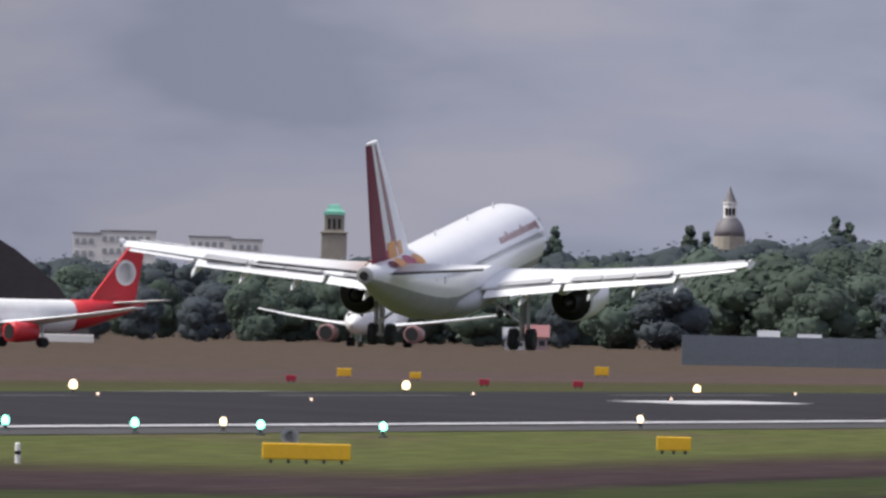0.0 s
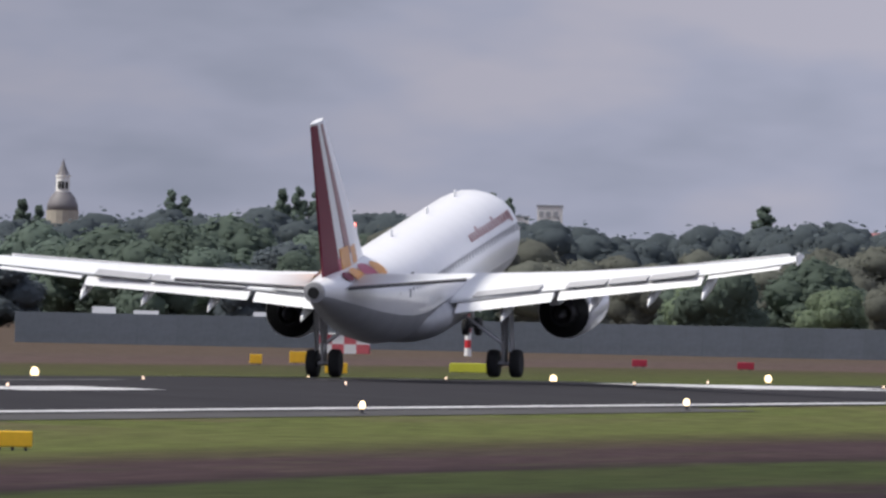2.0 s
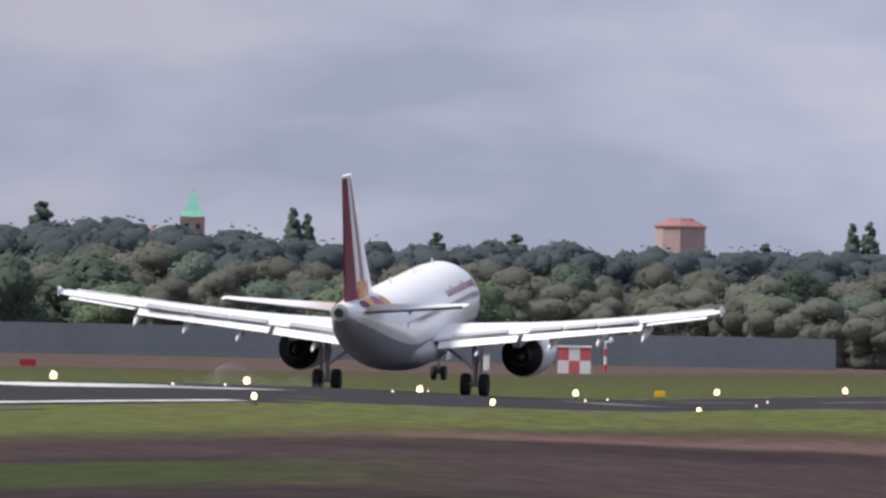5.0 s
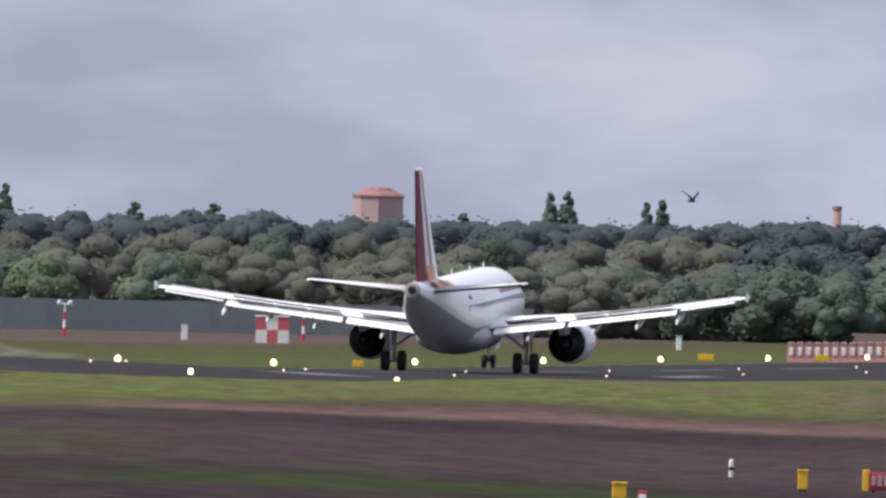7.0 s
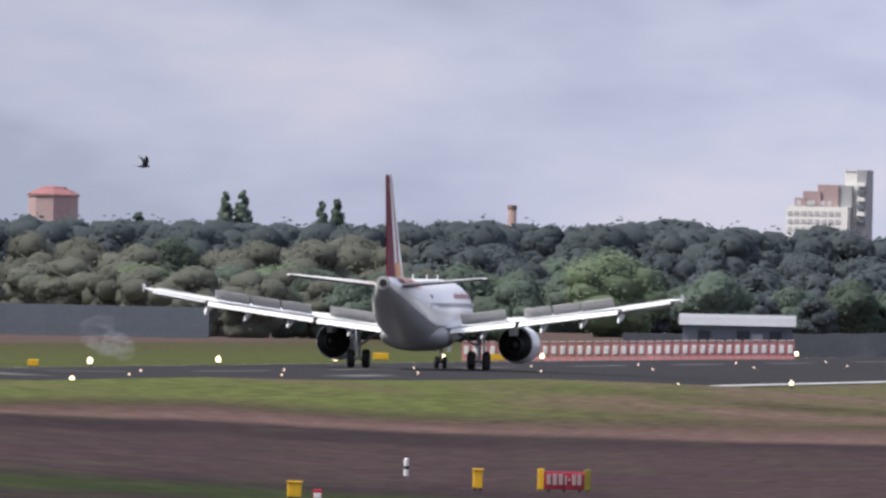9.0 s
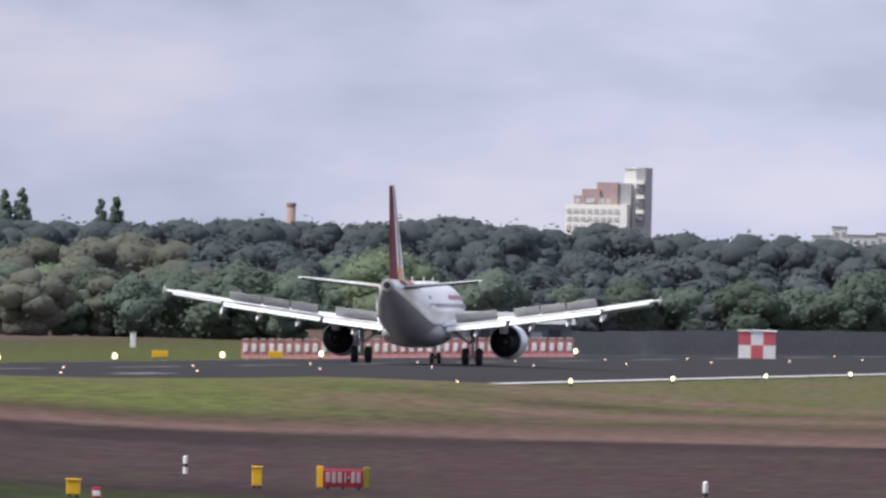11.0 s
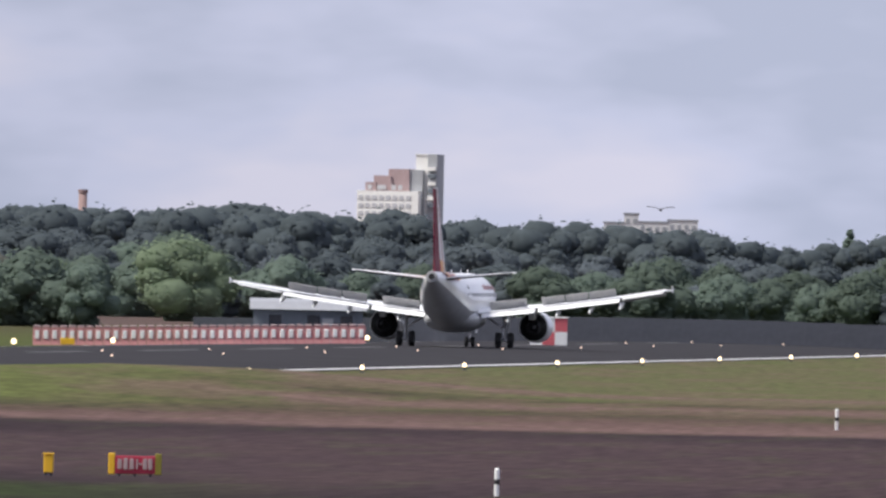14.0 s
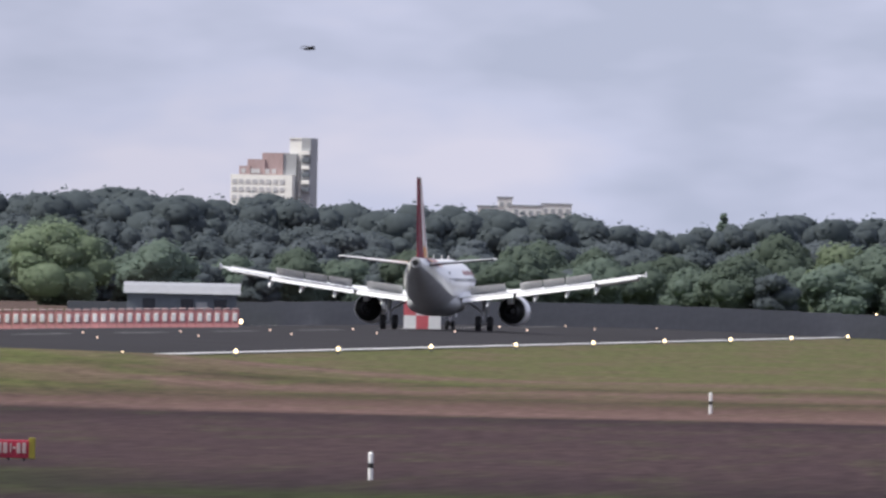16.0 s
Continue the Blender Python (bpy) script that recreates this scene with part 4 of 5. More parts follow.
green_tower()
dome_church()


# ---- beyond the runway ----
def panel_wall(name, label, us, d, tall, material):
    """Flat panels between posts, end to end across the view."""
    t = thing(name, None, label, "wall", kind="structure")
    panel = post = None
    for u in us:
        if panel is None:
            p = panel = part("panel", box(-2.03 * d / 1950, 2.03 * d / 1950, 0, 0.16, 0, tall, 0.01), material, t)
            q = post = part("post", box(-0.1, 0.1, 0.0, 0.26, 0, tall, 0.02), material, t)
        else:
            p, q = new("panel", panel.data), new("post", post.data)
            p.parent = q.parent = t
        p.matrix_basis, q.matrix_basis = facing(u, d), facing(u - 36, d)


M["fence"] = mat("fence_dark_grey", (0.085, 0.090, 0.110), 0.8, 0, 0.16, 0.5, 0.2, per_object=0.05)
panel_wall("noise_barrier", "long grey panelled wall along the field's edge", range(-7470, -4800, 72), 1950, 3.1, M["noise"])
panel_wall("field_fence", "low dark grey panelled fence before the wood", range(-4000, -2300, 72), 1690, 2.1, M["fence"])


def banded_mast(u, d, tall, r, lattice=True):
    t = thing("striped_mast", facing(u, d), "red and white banded mast at the field's edge", "mast")
    n = 7
    for i in range(n):
        z0, z1 = tall * i / n, tall * (i + 1) / n
        r0, r1 = r * (1 - 0.45 * i / n), r * (1 - 0.45 * (i + 1) / n)
        part("band", tube((0, 0, z0), (0, 0, z1), r0, r1, 10), M["red" if i % 2 else "paintwhite"], t)
    part("obstruction_lamp", turned([(0.12, tall), (0.14, tall + 0.25), (0.03, tall + 0.35)], 8), M["lampred"], t)
    return t


banded_mast(-6905, 1757, 11.6, 0.42)
banded_mast(-6699, 1757, 5.1, 0.34)
banded_mast(-3890, 1560, 3.2, 0.16)


def chequered_hut(u, d, w, h, cols, rows_n, name="chequered_hut"):
    t = thing(name, facing(u, d), "small red and white chequered equipment hut", "hut")
    part("body", box(-w / 2, w / 2, 0.05, w * 0.8, 0, h * 0.97), M["paintwhite"], t)
    cw, chh = w / cols, h / rows_n
    for i in range(cols):
        for j in range(rows_n):
            part("chequer", box(-w / 2 + i * cw, -w / 2 + (i + 1) * cw, -0.02, 0.05, j * chh, (j + 1) * chh, 0.01), M["chequer" if (i + j) % 2 else "paintwhite"], t)
    part("roof", box(-w / 2 - 0.1, w / 2 + 0.1, -0.1, w * 0.8 + 0.1, h, h + 0.12, 0.03), M["paintwhite"], t)


chequered_hut(-6920, 1750, 4.5, 1.7, 4, 2)
chequered_hut(-6893, 1752, 2.0, 2.3, 2, 3)
chequered_hut(-5233, 1700, 2.9, 2.3, 3, 2)
chequered_hut(-3409, 1565, 3.0, 2.2, 3, 2)


def windsock_mast(u, d, tall):
    t = thing("measuring_mast", facing(u, d), "thin red and white mast with a small cup head", "mast")
    for i in range(4):
        part("band", tube((0, 0, tall * i / 4), (0, 0, tall * (i + 1) / 4), 0.16 - 0.02 * i, 0.14 - 0.02 * i, 8), M["paintwhite" if i % 2 else "red"], t)
    part("cross_arm", tube((-0.5, 0, tall), (0.5, 0, tall * 0.97), 0.07), M["paintwhite"], t)
    for x in (-0.5, 0.5):
        part("cup", turned([(0.05, -0.15), (0.2, 0), (0.2, 0.25), (0.1, 0.32)], 8, "z", (x, 0, tall)), M["paintwhite"], t)


windsock_mast(-5601, 1757, 2.9)
windsock_mast(-5178, 1757, 2.8)


def white_box(u, d, w, h):
    t = thing("white_cabinet", facing(u, d), "small white equipment cabinet in the grass", "cabinet")
    part("body", box(-w / 2, w / 2, 0, w, 0, h, 0.05), M["paintwhite"], t)
    part("lid", box(-w / 2 - 0.05, w / 2 + 0.05, -0.05, w + 0.05, h, h + 0.08, 0.02), M["roofpale"], t)


white_box(-5388, 1720, 0.55, 1.4)
white_box(-5183 - 200 + 870, 1720, 0.5, 1.3)


def barrier_row():
    """Red and white plastic barriers with lamps, end to end."""
    first_b = None
    for i in range(38):
        u = -4314 + i * 15.5
        m = facing(u, 1530)
        if first_b is None:
            t = thing("plastic_barrier", m, "red and white plastic barrier in a long row", "barrier", "row of barriers")
            prof = [(-0.3, 0), (0.3, 0), (0.22, 0.35), (0.12, 0.9), (0.12, 1.4), (-0.12, 1.4), (-0.12, 0.9), (-0.22, 0.35)]
            part("shell", loft([[(x, y, z) for y, z in prof] for x in (-0.33, 0.33)]), M["barrier"], t)
            part("white_panel", box(-0.17, 0.17, -0.28, -0.16, 0.5, 1.15, 0.03), M["paintwhite"], t)
            part("cap", box(-0.28, 0.28, -0.16, 0.16, 1.4, 1.55, 0.04), M["pink"], t)
            first_b = t
        else:
            copy_thing(first_b, m)


barrier_row()


def low_hut(u, d, w, h, roof, name, label):
    t = thing(name, facing(u, d), label, "building")
    part("wall", box(-w / 2, w / 2, 0, 4.5, 0, h), M["noise"], t)
    part("roof", loft([[(x, y, z) for y, z in ((-0.4, h), (0.2, h + roof * 0.7), (2.2, h + roof), (4.3, h + roof * 0.7), (4.9, h))] for x in (-w / 2 - 0.3, w / 2 + 0.3)]), M["roofpale"], t)
    part("plinth", box(-w / 2, w / 2, -0.06, 0, 0, h * 0.35), M["signred"], t)
    for x in (-0.3, 0.05, 0.35):
        part("window", box(x * w - 0.5, x * w + 0.5, -0.05, 0.05, h * 0.5, h * 0.85, 0.02), M["glass"], t)
    part("door", box(w * 0.18 - 0.45, w * 0.18 + 0.45, -0.09, 0.0, 0, 2.05), M["greyblock"], t)


low_hut(-3835, 1555, 8.8, 2.7, 0.9, "site_shed", "long grey shed with a pale rounded roof")


def cottage(u, d, w, h, m="render"):
    t = thing("house", facing(u, d), "small pale house with a pitched roof by the trees", "house")
    part("wall", box(-w / 2, w / 2, 0, 5, 0, h), M[m], t)
    part("roof", loft([[(x, -0.3, h), (x, 2.5, h + 1.6), (x, 5.3, h)] for x in (-w / 2 - 0.3, w / 2 + 0.3)]), M["redroof" if m == "pink" else "roofpale"], t)
    for x in (-0.25, 0.25):
        part("window", box(x * w - 0.4, x * w + 0.4, -0.05, 0.1, h * 0.35, h * 0.75), M["glass"], t)


for u, w, h, m in ((-7350, 2.4, 1.6, "render"), (-7275, 2.6, 1.2, "greyblock"), (-7060, 2.8, 1.3, "render"), (-7775, 2.8, 1.7, "pink"), (-7815, 2.6, 1.3, "render")):
    cottage(u, 2440, w, h, m)


# ---- other airliners by the apron ----
def parked_jet(name, m, nose_len, label, tail_mat, body_mat, shrink=1.0):
    """A simple twin jet: nose along +y."""
    t = thing(name, m, label, "airplane")
    part("fuselage", loft([ring((0, y, z), r, r, 18) for y, z, r in ((16, 2.9, 0.1), (15, 3.0, 1.0), (13, 3.3, 1.7), (10, 3.5, 1.95), (-5, 3.5, 1.95), (-10, 4.0, 1.5), (-15, 4.8, 0.8), (-17.5, 5.2, 0.25))]), M["paintwhite"], t, smooth=True)
    part("rear_hull", loft([ring((0, y, z), r, r, 18) for y, z, r in ((-6.5, 3.63, 1.84), (-10, 4.0, 1.53), (-15, 4.8, 0.83), (-17.55, 5.2, 0.28))]), M[body_mat], t, smooth=True)
    part("fin", loft([[(x, -9.5, 5.3), (x, -15.3, 11.7), (x, -17.4, 11.7), (x, -16.0, 5.0)] for x in (-0.16, 0.16)]), M[tail_mat], t)
    for s in (-1, 1):
        part("tailplane", loft([airfoil(-12, 3.4, 5.1, s * 0.6, 0.09), airfoil(-15.3, 1.4, 5.6, s * 6.2, 0.09)]), M["paintwhite"], t)
        part("wing", loft([airfoil(wing_at(x)[0], wing_at(x)[1], wing_at(x)[2], s * x, 0.11) for x in (1.5, 6.4, 12, 17)]), M["wing"], t)
        nac = part("engine", turned([(0.9, 4.1), (1.1, 4.2), (1.2, 3.2), (1.0, 0.5), (0.5, 0.3)], 18, "y", (s * 5.75, 2.2, 1.7)), M["red" if body_mat == "red" else "mauve"], t, smooth=True)
        part("intake", turned([(0.88, 4.05), (0.3, 3.9)], 16, "y", (s * 5.75, 2.35, 1.7)), M["black"], nac)
        g = part("gear_leg", tube((s * 3.8, 0, 0.5), (s * 3.8, 0, 2.4), 0.14), M["metal"], t)
        part("wheel", turned([(0.3, -0.5), (0.57, -0.48), (0.57, 0.48), (0.3, 0.5)], 14, "x", (s * 3.8, 0, 0.58)), M["rubber"], t)
    part("nose_gear_leg", tube((0, 11, 0.4), (0, 11, 2.0), 0.1), M["metal"], t)
    part("nose_wheel", turned([(0.2, -0.3), (0.38, -0.28), (0.38, 0.28), (0.2, 0.3)], 12, "x", (0, 11, 0.38)), M["rubber"], t)
    for x in (-0.8, -0.28, 0.28, 0.8):
        part("cockpit_window", box(x - 0.22, x + 0.22, 13.9, 14.4, 3.9, 4.35, 0.04), M["glass"], t)
    return t


jet = parked_jet("taxiing_airliner", facing(-8063, 2440, 0, 167), 16, "white airliner with a red tail, facing the runway", "signred", "paintwhite")
red_jet = parked_jet("parked_airliner", facing(-8724, 2100, 0, 128), 16, "white airliner with red rear and red fin", "red", "red")
# a round white emblem on the red fin
for s in (-1, 1):
    ring_bm = turned([(1.45, -0.02), (1.45, 0.02), (1.15, 0.02), (1.15, -0.02)], 24, "x", (s * 0.19, -14.6, 8.6))
    part("emblem_ring", ring_bm, M["paintwhite"], red_jet, "white ring emblem")
    part("emblem_bar", box(s * 0.19 - 0.02, s * 0.19 + 0.02, -15.4, -13.9, 8.2, 8.9, 0.01), M["paintwhite"], red_jet)


def earth_slope():
    t = thing("hangar", facing(-8748, 2350, 0, 0), "dark curved hangar roof with a pale low base", "hangar")
    part("roof", loft([[(x, y, z) for x, z in ((-20, 0), (-19, 9), (-13, 15), (-4, 14.5), (1, 11.5), (6, 7.5), (9, 3.6), (11, 0.6), (11, 0))] for y in (0, 30)]), M["tarp"], t)
    part("base_wall", box(2, 11, -1.5, -0.2, 0, 1.0, 0.05), M["render"], t)


earth_slope()


# ---- runway lights ----
def lamp_kind(name, lens, label, r):
    t = thing(name, None, label, "runway light", "runway edge lights")
    part("base", turned([(0.16, 0), (0.16, 0.04), (0.06, 0.08), (0.06, 0.22)], 10), M["darkmetal"], t)
    part("lens", turned([(0.05, 0.2), (r * 0.8, 0.24), (r, 0.24 + r * 0.6), (r * 0.85, 0.24 + r * 1.4), (r * 0.35, 0.24 + r * 1.9)], 12), lens, t, "glowing warm white lens", smooth=True)
    return t


LAMPS = {"edge": lamp_kind("runway_edge_light", M["lamp"], "low runway edge light with a glowing white lens", 0.12),
         "far_edge": lamp_kind("runway_edge_light", M["lamp"], "bright amber-white runway edge light on the far side", 0.19),
         "small": lamp_kind("runway_surface_light", M["halo"], "small glowing light let into the runway", 0.05),
         "green": lamp_kind("taxiway_light", M["lampgreen"], "small green glowing taxiway light", 0.13)}
done = set()


def put_lamp(kind, x, y, lift=0.0):
    m = pose(x, y, ground_z(x, y) + lift)
    if kind in done:
        return copy_thing(LAMPS[kind], m)
    done.add(kind)
    LAMPS[kind].matrix_basis = m
    return LAMPS[kind]


for i in range(36):
    y = 390 + 60 * i
    put_lamp("edge", RUNWAY_X + 28, y)
    put_lamp("far_edge", RUNWAY_X - 25, y + 8)
    if i < 24:
        for x in (0, 9):
            put_lamp("small", RUNWAY_X + x + (1.0 if x == 0 else 0), y + 30, 0.03 - 0.18)
for i in range(6):
    put_lamp("green", -133 + i * 1.8, 470 + i * 9)


# ---- signs and posts in the grass ----
def sign_board(name, m, w, h, face, label, category="sign", legs=3, bars=()):
    t = thing(name, m, label, category)
    part("board", box(-w / 2, w / 2, -0.09, 0.09, 0.1, 0.1 + h, 0.025), M[face], t)
    for i in range(legs):
        x = -w / 2 + w * (i + 0.5) / legs
        part("leg", box(x - 0.04, x + 0.04, -0.05, 0.05, 0, 0.12), M["darkmetal"], t)
    return t


sign_board("yellow_sign", facing(-7505, 498, 0), 1.05, 0.42, "yellow", "yellow sign board seen from behind, on short legs")
big_sign = sign_board("yellow_sign", facing(-8280, 438, 0), 2.4, 0.44, "yellow", "long yellow sign board on short legs beside the taxiway", legs=5)
part("lamp_hoop", turned([(0.25, -0.03), (0.25, 0.03), (0.17, 0.03), (0.17, -0.03)], 14, "y", (-0.45, 0, 0.72)), M["roofpale"], big_sign)
for u, d, w, h, face in ((-6995, 1290, 1.5, 0.75, "yellow"), (-6930, 1100, 1.3, 0.6, "yellow"), (-6683, 1160, 3.0, 0.55, "lime"), (-7075, 1250, 0.8, 0.6, "yellow"), (-8145, 1150, 0.9, 0.5, "yellow"), (-8010, 1130, 0.7, 0.4, "yellow"), (-7655, 1300, 1.0, 0.6, "yellow"),
                         (-6200, 1380, 1.2, 0.5, "signred"), (-4465, 1500, 1.2, 0.5, "yellow"), (-4260, 1500, 1.1, 0.5, "yellow"), (-5080, 1250, 0.7, 0.4, "yellow"), (-7880, 1050, 0.6, 0.35, "signred"), (-8250, 1050, 0.6, 0.35, "signred"), (-7700, 1050, 0.6, 0.35, "signred"), (-6390, 1400, 1.1, 0.5, "signred")):
    sign_board("taxiway_sign", facing(u, d), w, h, face, "small %s taxiway sign on short legs" % {"yellow": "orange-yellow", "lime": "lime yellow", "signred": "red"}[face], legs=2)

# the near group: red location board with yellow ends, two yellow boxes
t = sign_board("red_sign", facing(-4136, 582), 1.40, 0.54, "signred", "red taxiway board with pale writing and yellow ends", legs=3)
for i, (x, w, h) in enumerate(((-0.46, 0.13, 0.3), (-0.28, 0.13, 0.34), (-0.10, 0.13, 0.32), (0.06, 0.05, 0.3), (0.16, 0.10, 0.06), (0.30, 0.12, 0.32), (0.46, 0.12, 0.32))):
    part("writing_bar", box(x - w / 2, x + w / 2, -0.125, -0.085, 0.40 - h / 2, 0.40 + h / 2, 0.01), M["pink"], t)
for x in (-0.70, 0.70):
    part("end_panel", box(x - 0.1, x + 0.1, -0.10, 0.10, 0.08, 0.72, 0.02), M["yellow" if x < 0 else "olive"], t, "" if x < 0 else "dark olive yellow end panel")
for u, w, h in ((-4613, 0.44, 0.44), (-4289, 0.34, 0.62)):
    b = sign_board("yellow_box", facing(u, 520 if u < -4500 else 578), w * 0.87, h * 0.87, "yellow", "small yellow equipment box in the grass", "box", 2)
    part("lid", box(-w * 0.435 - 0.03, w * 0.435 + 0.03, -0.12, 0.12, h * 0.87 + 0.1, h * 0.87 + 0.15, 0.02), M["yellow"], b)
b = sign_board("marker_board", facing(-4572, 508), 0.24, 0.4, "signred", "small red and white marker board", "marker", 1)
part("white_stripe", box(-0.1, 0.1, -0.11, -0.08, 0.26, 0.4, 0.01), M["paintwhite"], b)


def marker_post(u, d, tall):
    t = thing("marker_post", facing(u, d, 0, 0), "white plastic marker post with a black band", "post", "marker posts")
    r = 0.075
    part("lower_post", tube((0, 0, -0.1), (0, 0, tall * 0.42), r, r, 10), M["paintwhite"], t)
    part("black_band", tube((0, 0, tall * 0.42), (0.005, 0, tall * 0.60), r * 1.05, r * 1.05, 10), M["black"], t)
    part("upper_post", turned([(r, tall * 0.60), (r, tall * 0.94), (r * 0.55, tall)], 10), M["paintwhite"], t)


for u, d, tall in ((-4416, 608, 0.6), (-3495, 552, 0.8), (-2896, 826, 0.9), (-8900, 420, 0.55)):
    marker_post(u, d, tall)


# ---- tyre smoke: pale thin puffs left behind at the two touchdowns ----
def smoke_material():
    m = mat("tyre_smoke", (0.78, 0.80, 0.86), 1.0, 0, 0.05, 0.5, spec=0.0)
    n, l = m.node_tree.nodes, m.node_tree.links
    tc, cloud, thin = n.new("ShaderNodeTexCoord"), n.new("ShaderNodeTexNoise"), n.new("ShaderNodeMapRange")
    cloud.inputs["Scale"].default_value, cloud.inputs["Detail"].default_value = 0.8, 3
    thin.inputs["From Min"].default_value, thin.inputs["From Max"].default_value = 0.3, 0.8
    thin.inputs["To Min"].default_value, thin.inputs["To Max"].default_value = 0.012, 0.05
    l.new(tc.outputs["Object"], cloud.inputs["Vector"])
    l.new(cloud.outputs["Fac"], thin.inputs["Value"])
    l.new(thin.outputs["Result"], n["Principled BSDF"].inputs["Alpha"])
    return m


M["smoke"] = smoke_material()


def smoke_puff(seed, rx, ry, rz):
    """One lumpy puff of smoke, round its own middle."""
    bm = bmesh.new()
    bmesh.ops.create_icosphere(bm, subdivisions=4, radius=1.0)
    for v in bm.verts:
        k = 0.8 + 0.55 * noise.noise(v.co * 1.4 + Vector((seed * 7.0, 0, 0))) + 0.2 * noise.noise(v.co * 4.0 + Vector((0, seed * 5.0, 0)))
        v.co = Vector((v.co.x * rx, v.co.y * ry, v.co.z * rz)) * k
    p = tagged(part("smoke_puff", bm, M["smoke"], smooth=True), "thin pale blue-grey tyre smoke over the runway", "smoke", "tyre smoke")
    p.visible_shadow = False
    return p


# puff size, then its way: seconds, azimuth, distance, height
SMOKE = []
for i, (rx, rz, u, d, z, born) in enumerate(((3.4, 1.5, -5760, 960, 1.7, 4.3), (2.8, 1.2, -5690, 985, 1.4, 4.4), (3.0, 1.9, -5835, 940, 2.3, 4.3), (2.4, 1.0, -5610, 1000, 1.2, 4.6), (3.0, 1.4, -5900, 930, 1.9, 4.3))):
    SMOKE.append((smoke_puff(i + 1, rx, 2.5, rz), ((0, u + 40, d, -4.0), (born, u + 40, d, -4.0), (born + 0.9, u + 15, d, z * 0.8), (7.0, u - 40, d, z), (16, u - 420, d, z + 1.6))))
for i, (rx, rz, u, d, z) in enumerate(((1.0, 0.9, -4862, 1128, 1.6), (0.8, 0.7, -4845, 1132, 1.3), (1.3, 0.7, -4875, 1124, 1.7), (1.2, 1.1, -4890, 1120, 2.2))):
    SMOKE.append((smoke_puff(i + 11, rx, 1.5, rz), ((0, u + 10, d, -3.0), (6.7, u + 10, d, -3.0), (7.4, u, d, z), (8.0, u - 24, d, z + 0.2), (9.0, u - 75, d, z + 0.6), (16, u - 420, d, z + 3.0))))


# ---- birds ----
BIRD_WINGS = []


def build_bird(seed):
    b = thing("bird", None, "dark bird gliding over the field", "bird")
    part("body", loft([ring((0, y, z), r, r * 0.9, 10) for y, z, r in ((0.24, 0, 0.01), (0.2, 0.01, 0.035), (0.12, 0.01, 0.045), (0, 0, 0.06), (-0.14, 0, 0.045), (-0.24, 0.0, 0.012))]), M["bird"], b, smooth=True)
    part("tail", loft([[(-0.03, -0.2, 0.0), (0.03, -0.2, 0.0), (0.07, -0.38, 0.0), (-0.07, -0.38, 0.0)], [(-0.03, -0.2, 0.012), (0.03, -0.2, 0.012), (0.07, -0.38, 0.01), (-0.07, -0.38, 0.01)]]), M["bird"], b)
    rr = random.Random(seed)
    for s in (-1, 1):
        w = part("wing", loft([[(s * x, y + c * 0.5, z), (s * x, y, z + 0.015), (s * x, y - c * 0.5, z), (s * x, y, z - 0.01)] for x, y, c, z in ((0.03, 0.03, 0.18, 0.02), (0.2, 0.06, 0.17, 0.07), (0.38, 0.0, 0.12, 0.08), (0.52, -0.08, 0.03, 0.07))]), M["bird"], b)
        BIRD_WINGS.append((w, s, [(k * 0.25, 22 + 20 * math.sin(k * 2.3 + seed)) for k in range(65)]))
    return b


BIRDS = [(build_bird(1), [(0, -2600, 330, 60), (5.4, -4440, 280, 40), (6.0, -4471, 226, 20), (6.5, -4477, 180, 0), (7.0, -4496, 140, -30), (7.5, -4594, 121, -50), (8.0, -4720, 118, -50), (8.5, -4839, 135, -60), (9.0, -4891, 191, -60), (10.5, -5300, 300, -70), (16, -7600, 900, -80)], 700),
         (build_bird(2), [(0, -2000, -40, 60), (12.5, -3172, 15, 50), (13.5, -3160, 90, 20), (14.0, -3215, 121, 0), (14.5, -3268, 158, -40), (15.0, -3374, 215, -50), (15.5, -3486, 299, -60), (16, -3619, 369, -60)], 700)]
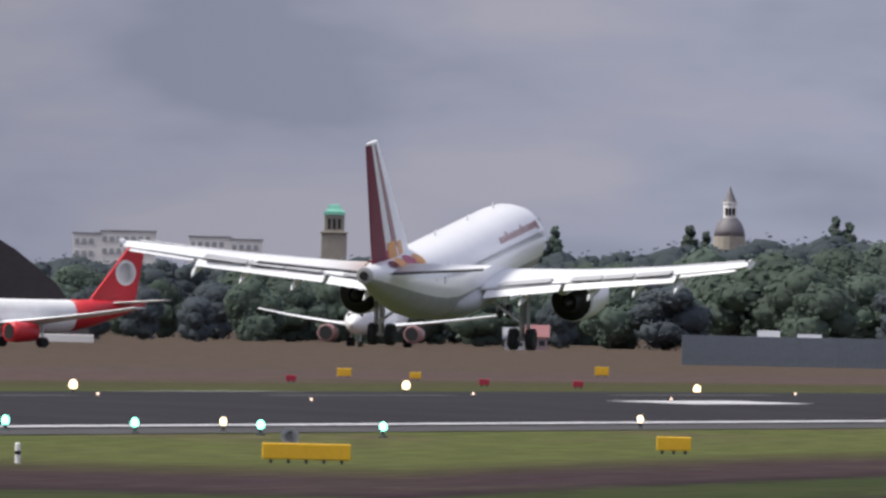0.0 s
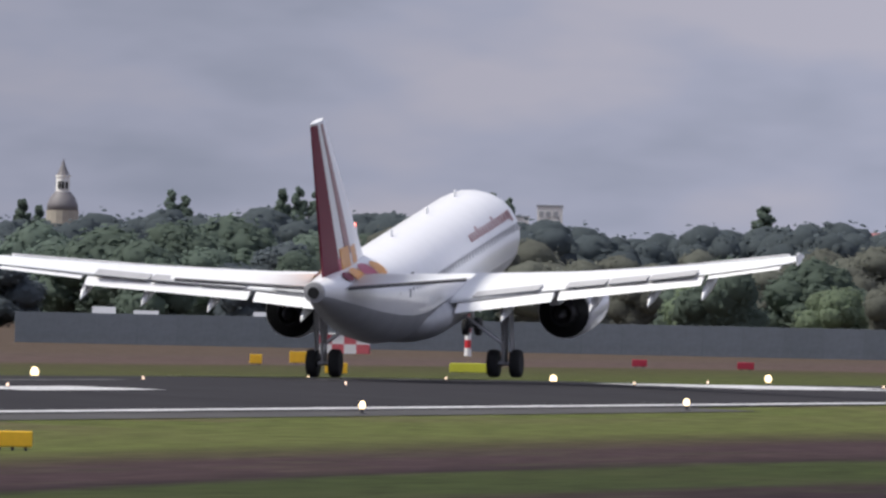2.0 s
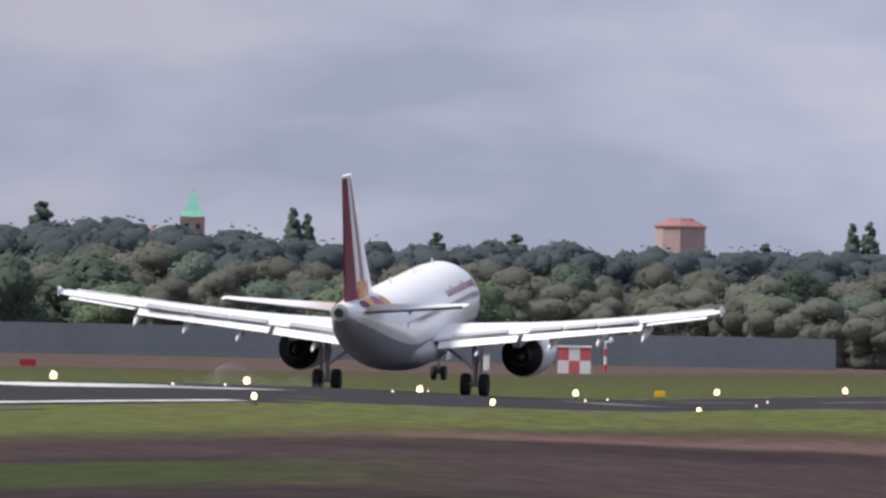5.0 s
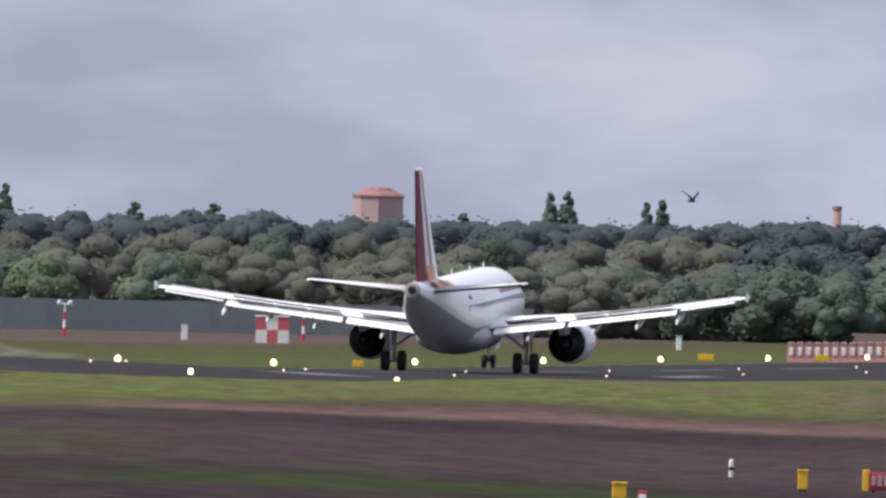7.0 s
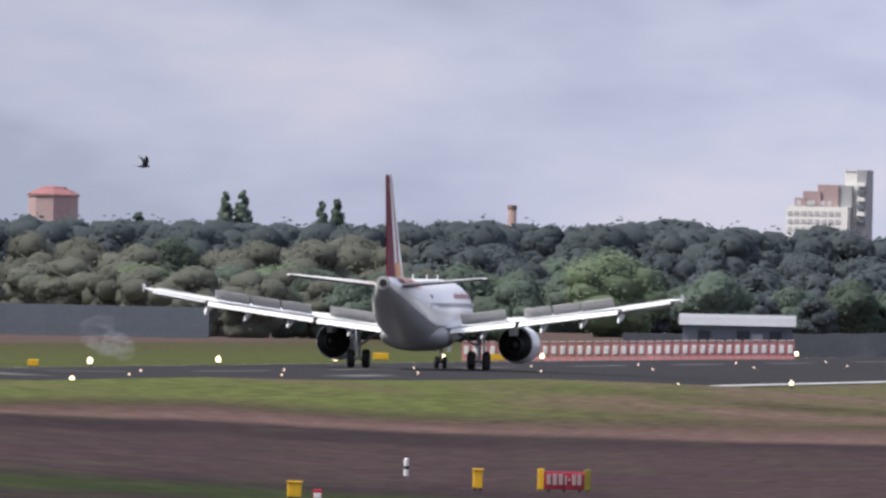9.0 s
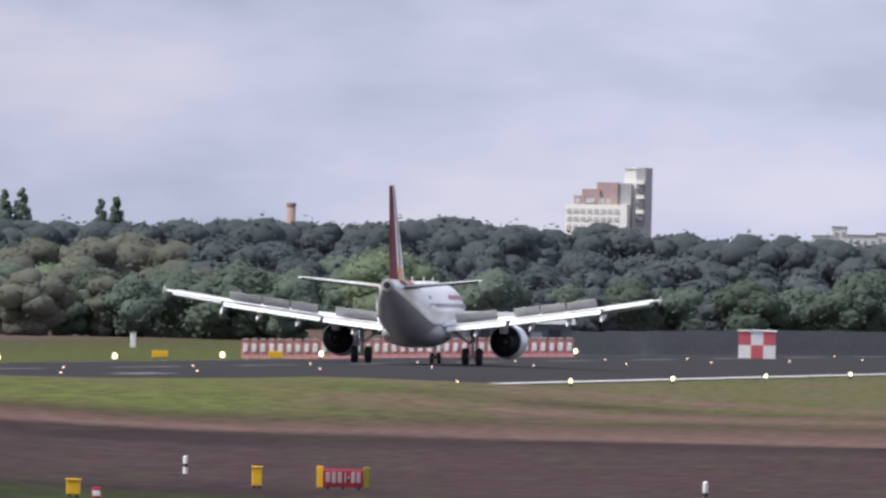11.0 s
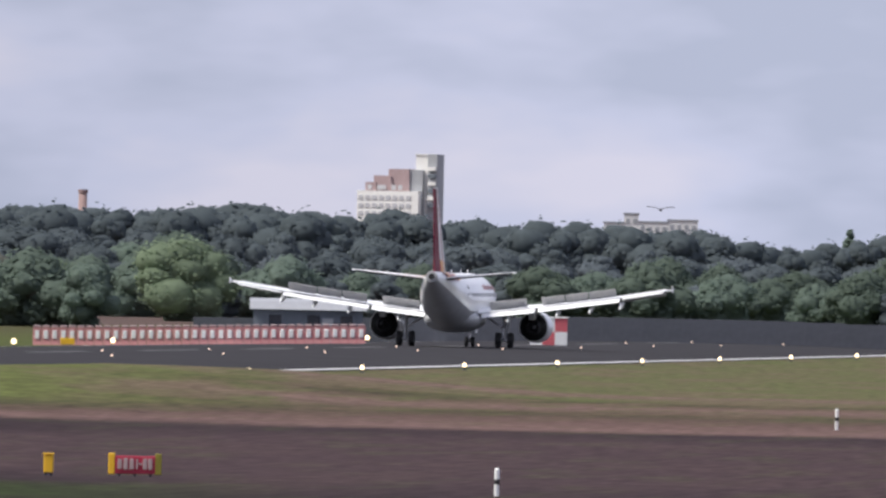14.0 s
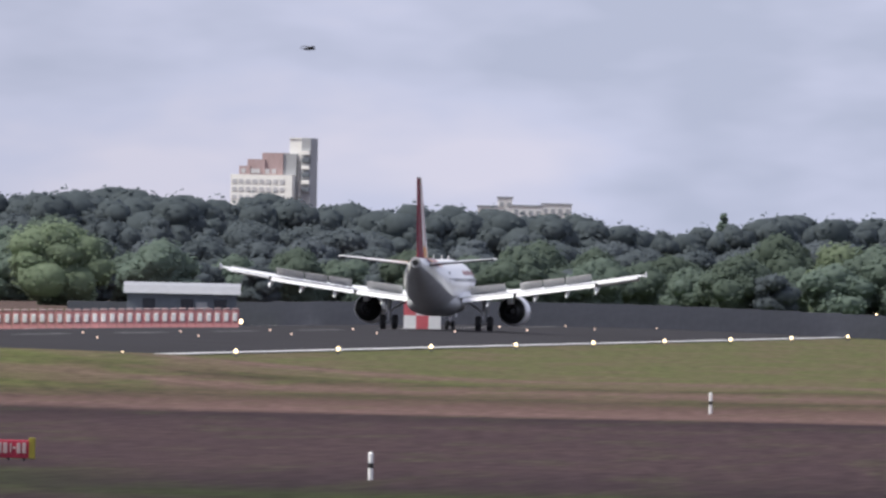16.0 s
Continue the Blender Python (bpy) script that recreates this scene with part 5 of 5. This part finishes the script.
# ---- what moves ----
# seconds, distance along the runway, tail cone in the picture, nose-up angle, lean to the right
FLIGHT = [
    (0.0, 900, 645, 488, 6.8, 0.8), (0.5, 876, 633, 552, 7.0, 0.4), (1.0, 849, 716, 544, 7.5, -0.2), (1.5, 813, 608, 524, 7.9, -0.7),
    (2.0, 763, 556, 518, 7.6, -1.1), (2.5, 812, 635, 489, 7.2, -1.4), (3.0, 848, 642, 478, 6.6, -1.0), (3.5, 870, 569, 515, 6.0, 0.5),
    (3.7, 880, 554, 533, 5.8, 0.7), (5.8, 1018, 635, 547, 3.6, 0.4), (6.0, 1030, 630, 530, 3.3, 0.2), (6.5, 1058, 662, 523, 2.7, 0),
    (7.0, 1087, 730, 514, 2.1, 0), (7.5, 1117, 763, 491, 1.2, 0), (8.0, 1146, 700, 479, 0.4, 0), (8.5, 1174, 678, 478, 0, 0),
    (9.0, 1201, 678, 518, 0, 0), (9.2, 1212, 656, 530, 0, 0), (11.3, 1325, 697, 499, 0, 0), (11.5, 1337, 694, 518, 0, 0),
    (12.0, 1366, 709, 504, 0, 0), (12.5, 1395, 701, 505, 0, 0), (13.0, 1420, 698, 481, 0, 0), (13.5, 1446, 727, 469, 0, 0),
    (14.0, 1470, 764, 493, 0, 0), (14.5, 1495, 778, 508, 0, 0), (15.0, 1512, 819, 472, 0, 0), (15.5, 1522, 730, 470, 0, 0), (16.0, 1530, 735, 478, 0, 0)]
CONE = Vector((0, -17.8, 5.33))


def flight_rows():
    rows = []
    for (t, y, px, py, up, lean), (_, m) in zip(FLIGHT, PATH):
        turn = Euler((radians(up + (0.7 if t < 4 else 0.2 if t < 7.2 else 0)), radians(lean), radians(-1.3 if t < 4 else -0.5 if t < 8 else 0))).to_matrix()
        arm = turn @ CONE
        way = m.to_3x3() @ Vector(((px - 784) / FOCAL, (441 - py) / FOCAL, -1))
        eye = m.translation
        k = (y + 3 + arm.y - eye.y) / way.y
        tail = eye + way * k
        base = tail - arm
        floor = ground_z(base.x, y) + 0.05
        if t > 5:
            base.z = floor
        base.z = max(base.z, floor + (0.6 if t < 5 else 0))
        base.y = y + 3
        rows.append((t, Matrix.Translation(base) @ turn.to_4x4()))
    return rows


def spoiler_rows(hinge, axis):
    rows = []
    for t, up in ((0, 0), (6.1, 0), (6.6, 9), (7.0, 13), (7.5, 25), (8.0, 42), (9, 45), (16, 45)):
        rows.append((t, Matrix.Translation(hinge) @ Matrix.Rotation(radians(-up), 4, axis)))
    return rows


def bird_rows(marks, dist):
    rows = []
    for t, u, up, turn in marks:
        a = u / FOCAL
        rows.append((t, pose(math.sin(a) * dist, math.cos(a) * dist, EYE_H + up * dist / FOCAL, 0, 0, turn)))
    return rows


def motions():
    walk(airliner, flight_rows())
    for sp, hinge, axis in SPOILERS:
        walk(sp, spoiler_rows(hinge, axis))
    for g, at, drop, down in GEARS:
        walk(g, [(t, Matrix.Translation(at - Vector((0, 0, drop if t < down - 1 else 0)))) for t in (0, down - 1.4, down, 16)])
    for p, marks in SMOKE:
        walk(p, [(t, pose(math.sin(u / FOCAL) * d, math.cos(u / FOCAL) * d, z)) for t, u, d, z in marks])
    for b, marks, dist in BIRDS:
        walk(b, bird_rows(marks, dist))
    for b, side, marks in BIRD_WINGS:
        walk(b, [(t, pose(0, 0, 0, 0, side * -v, 0)) for t, v in marks])


motions()
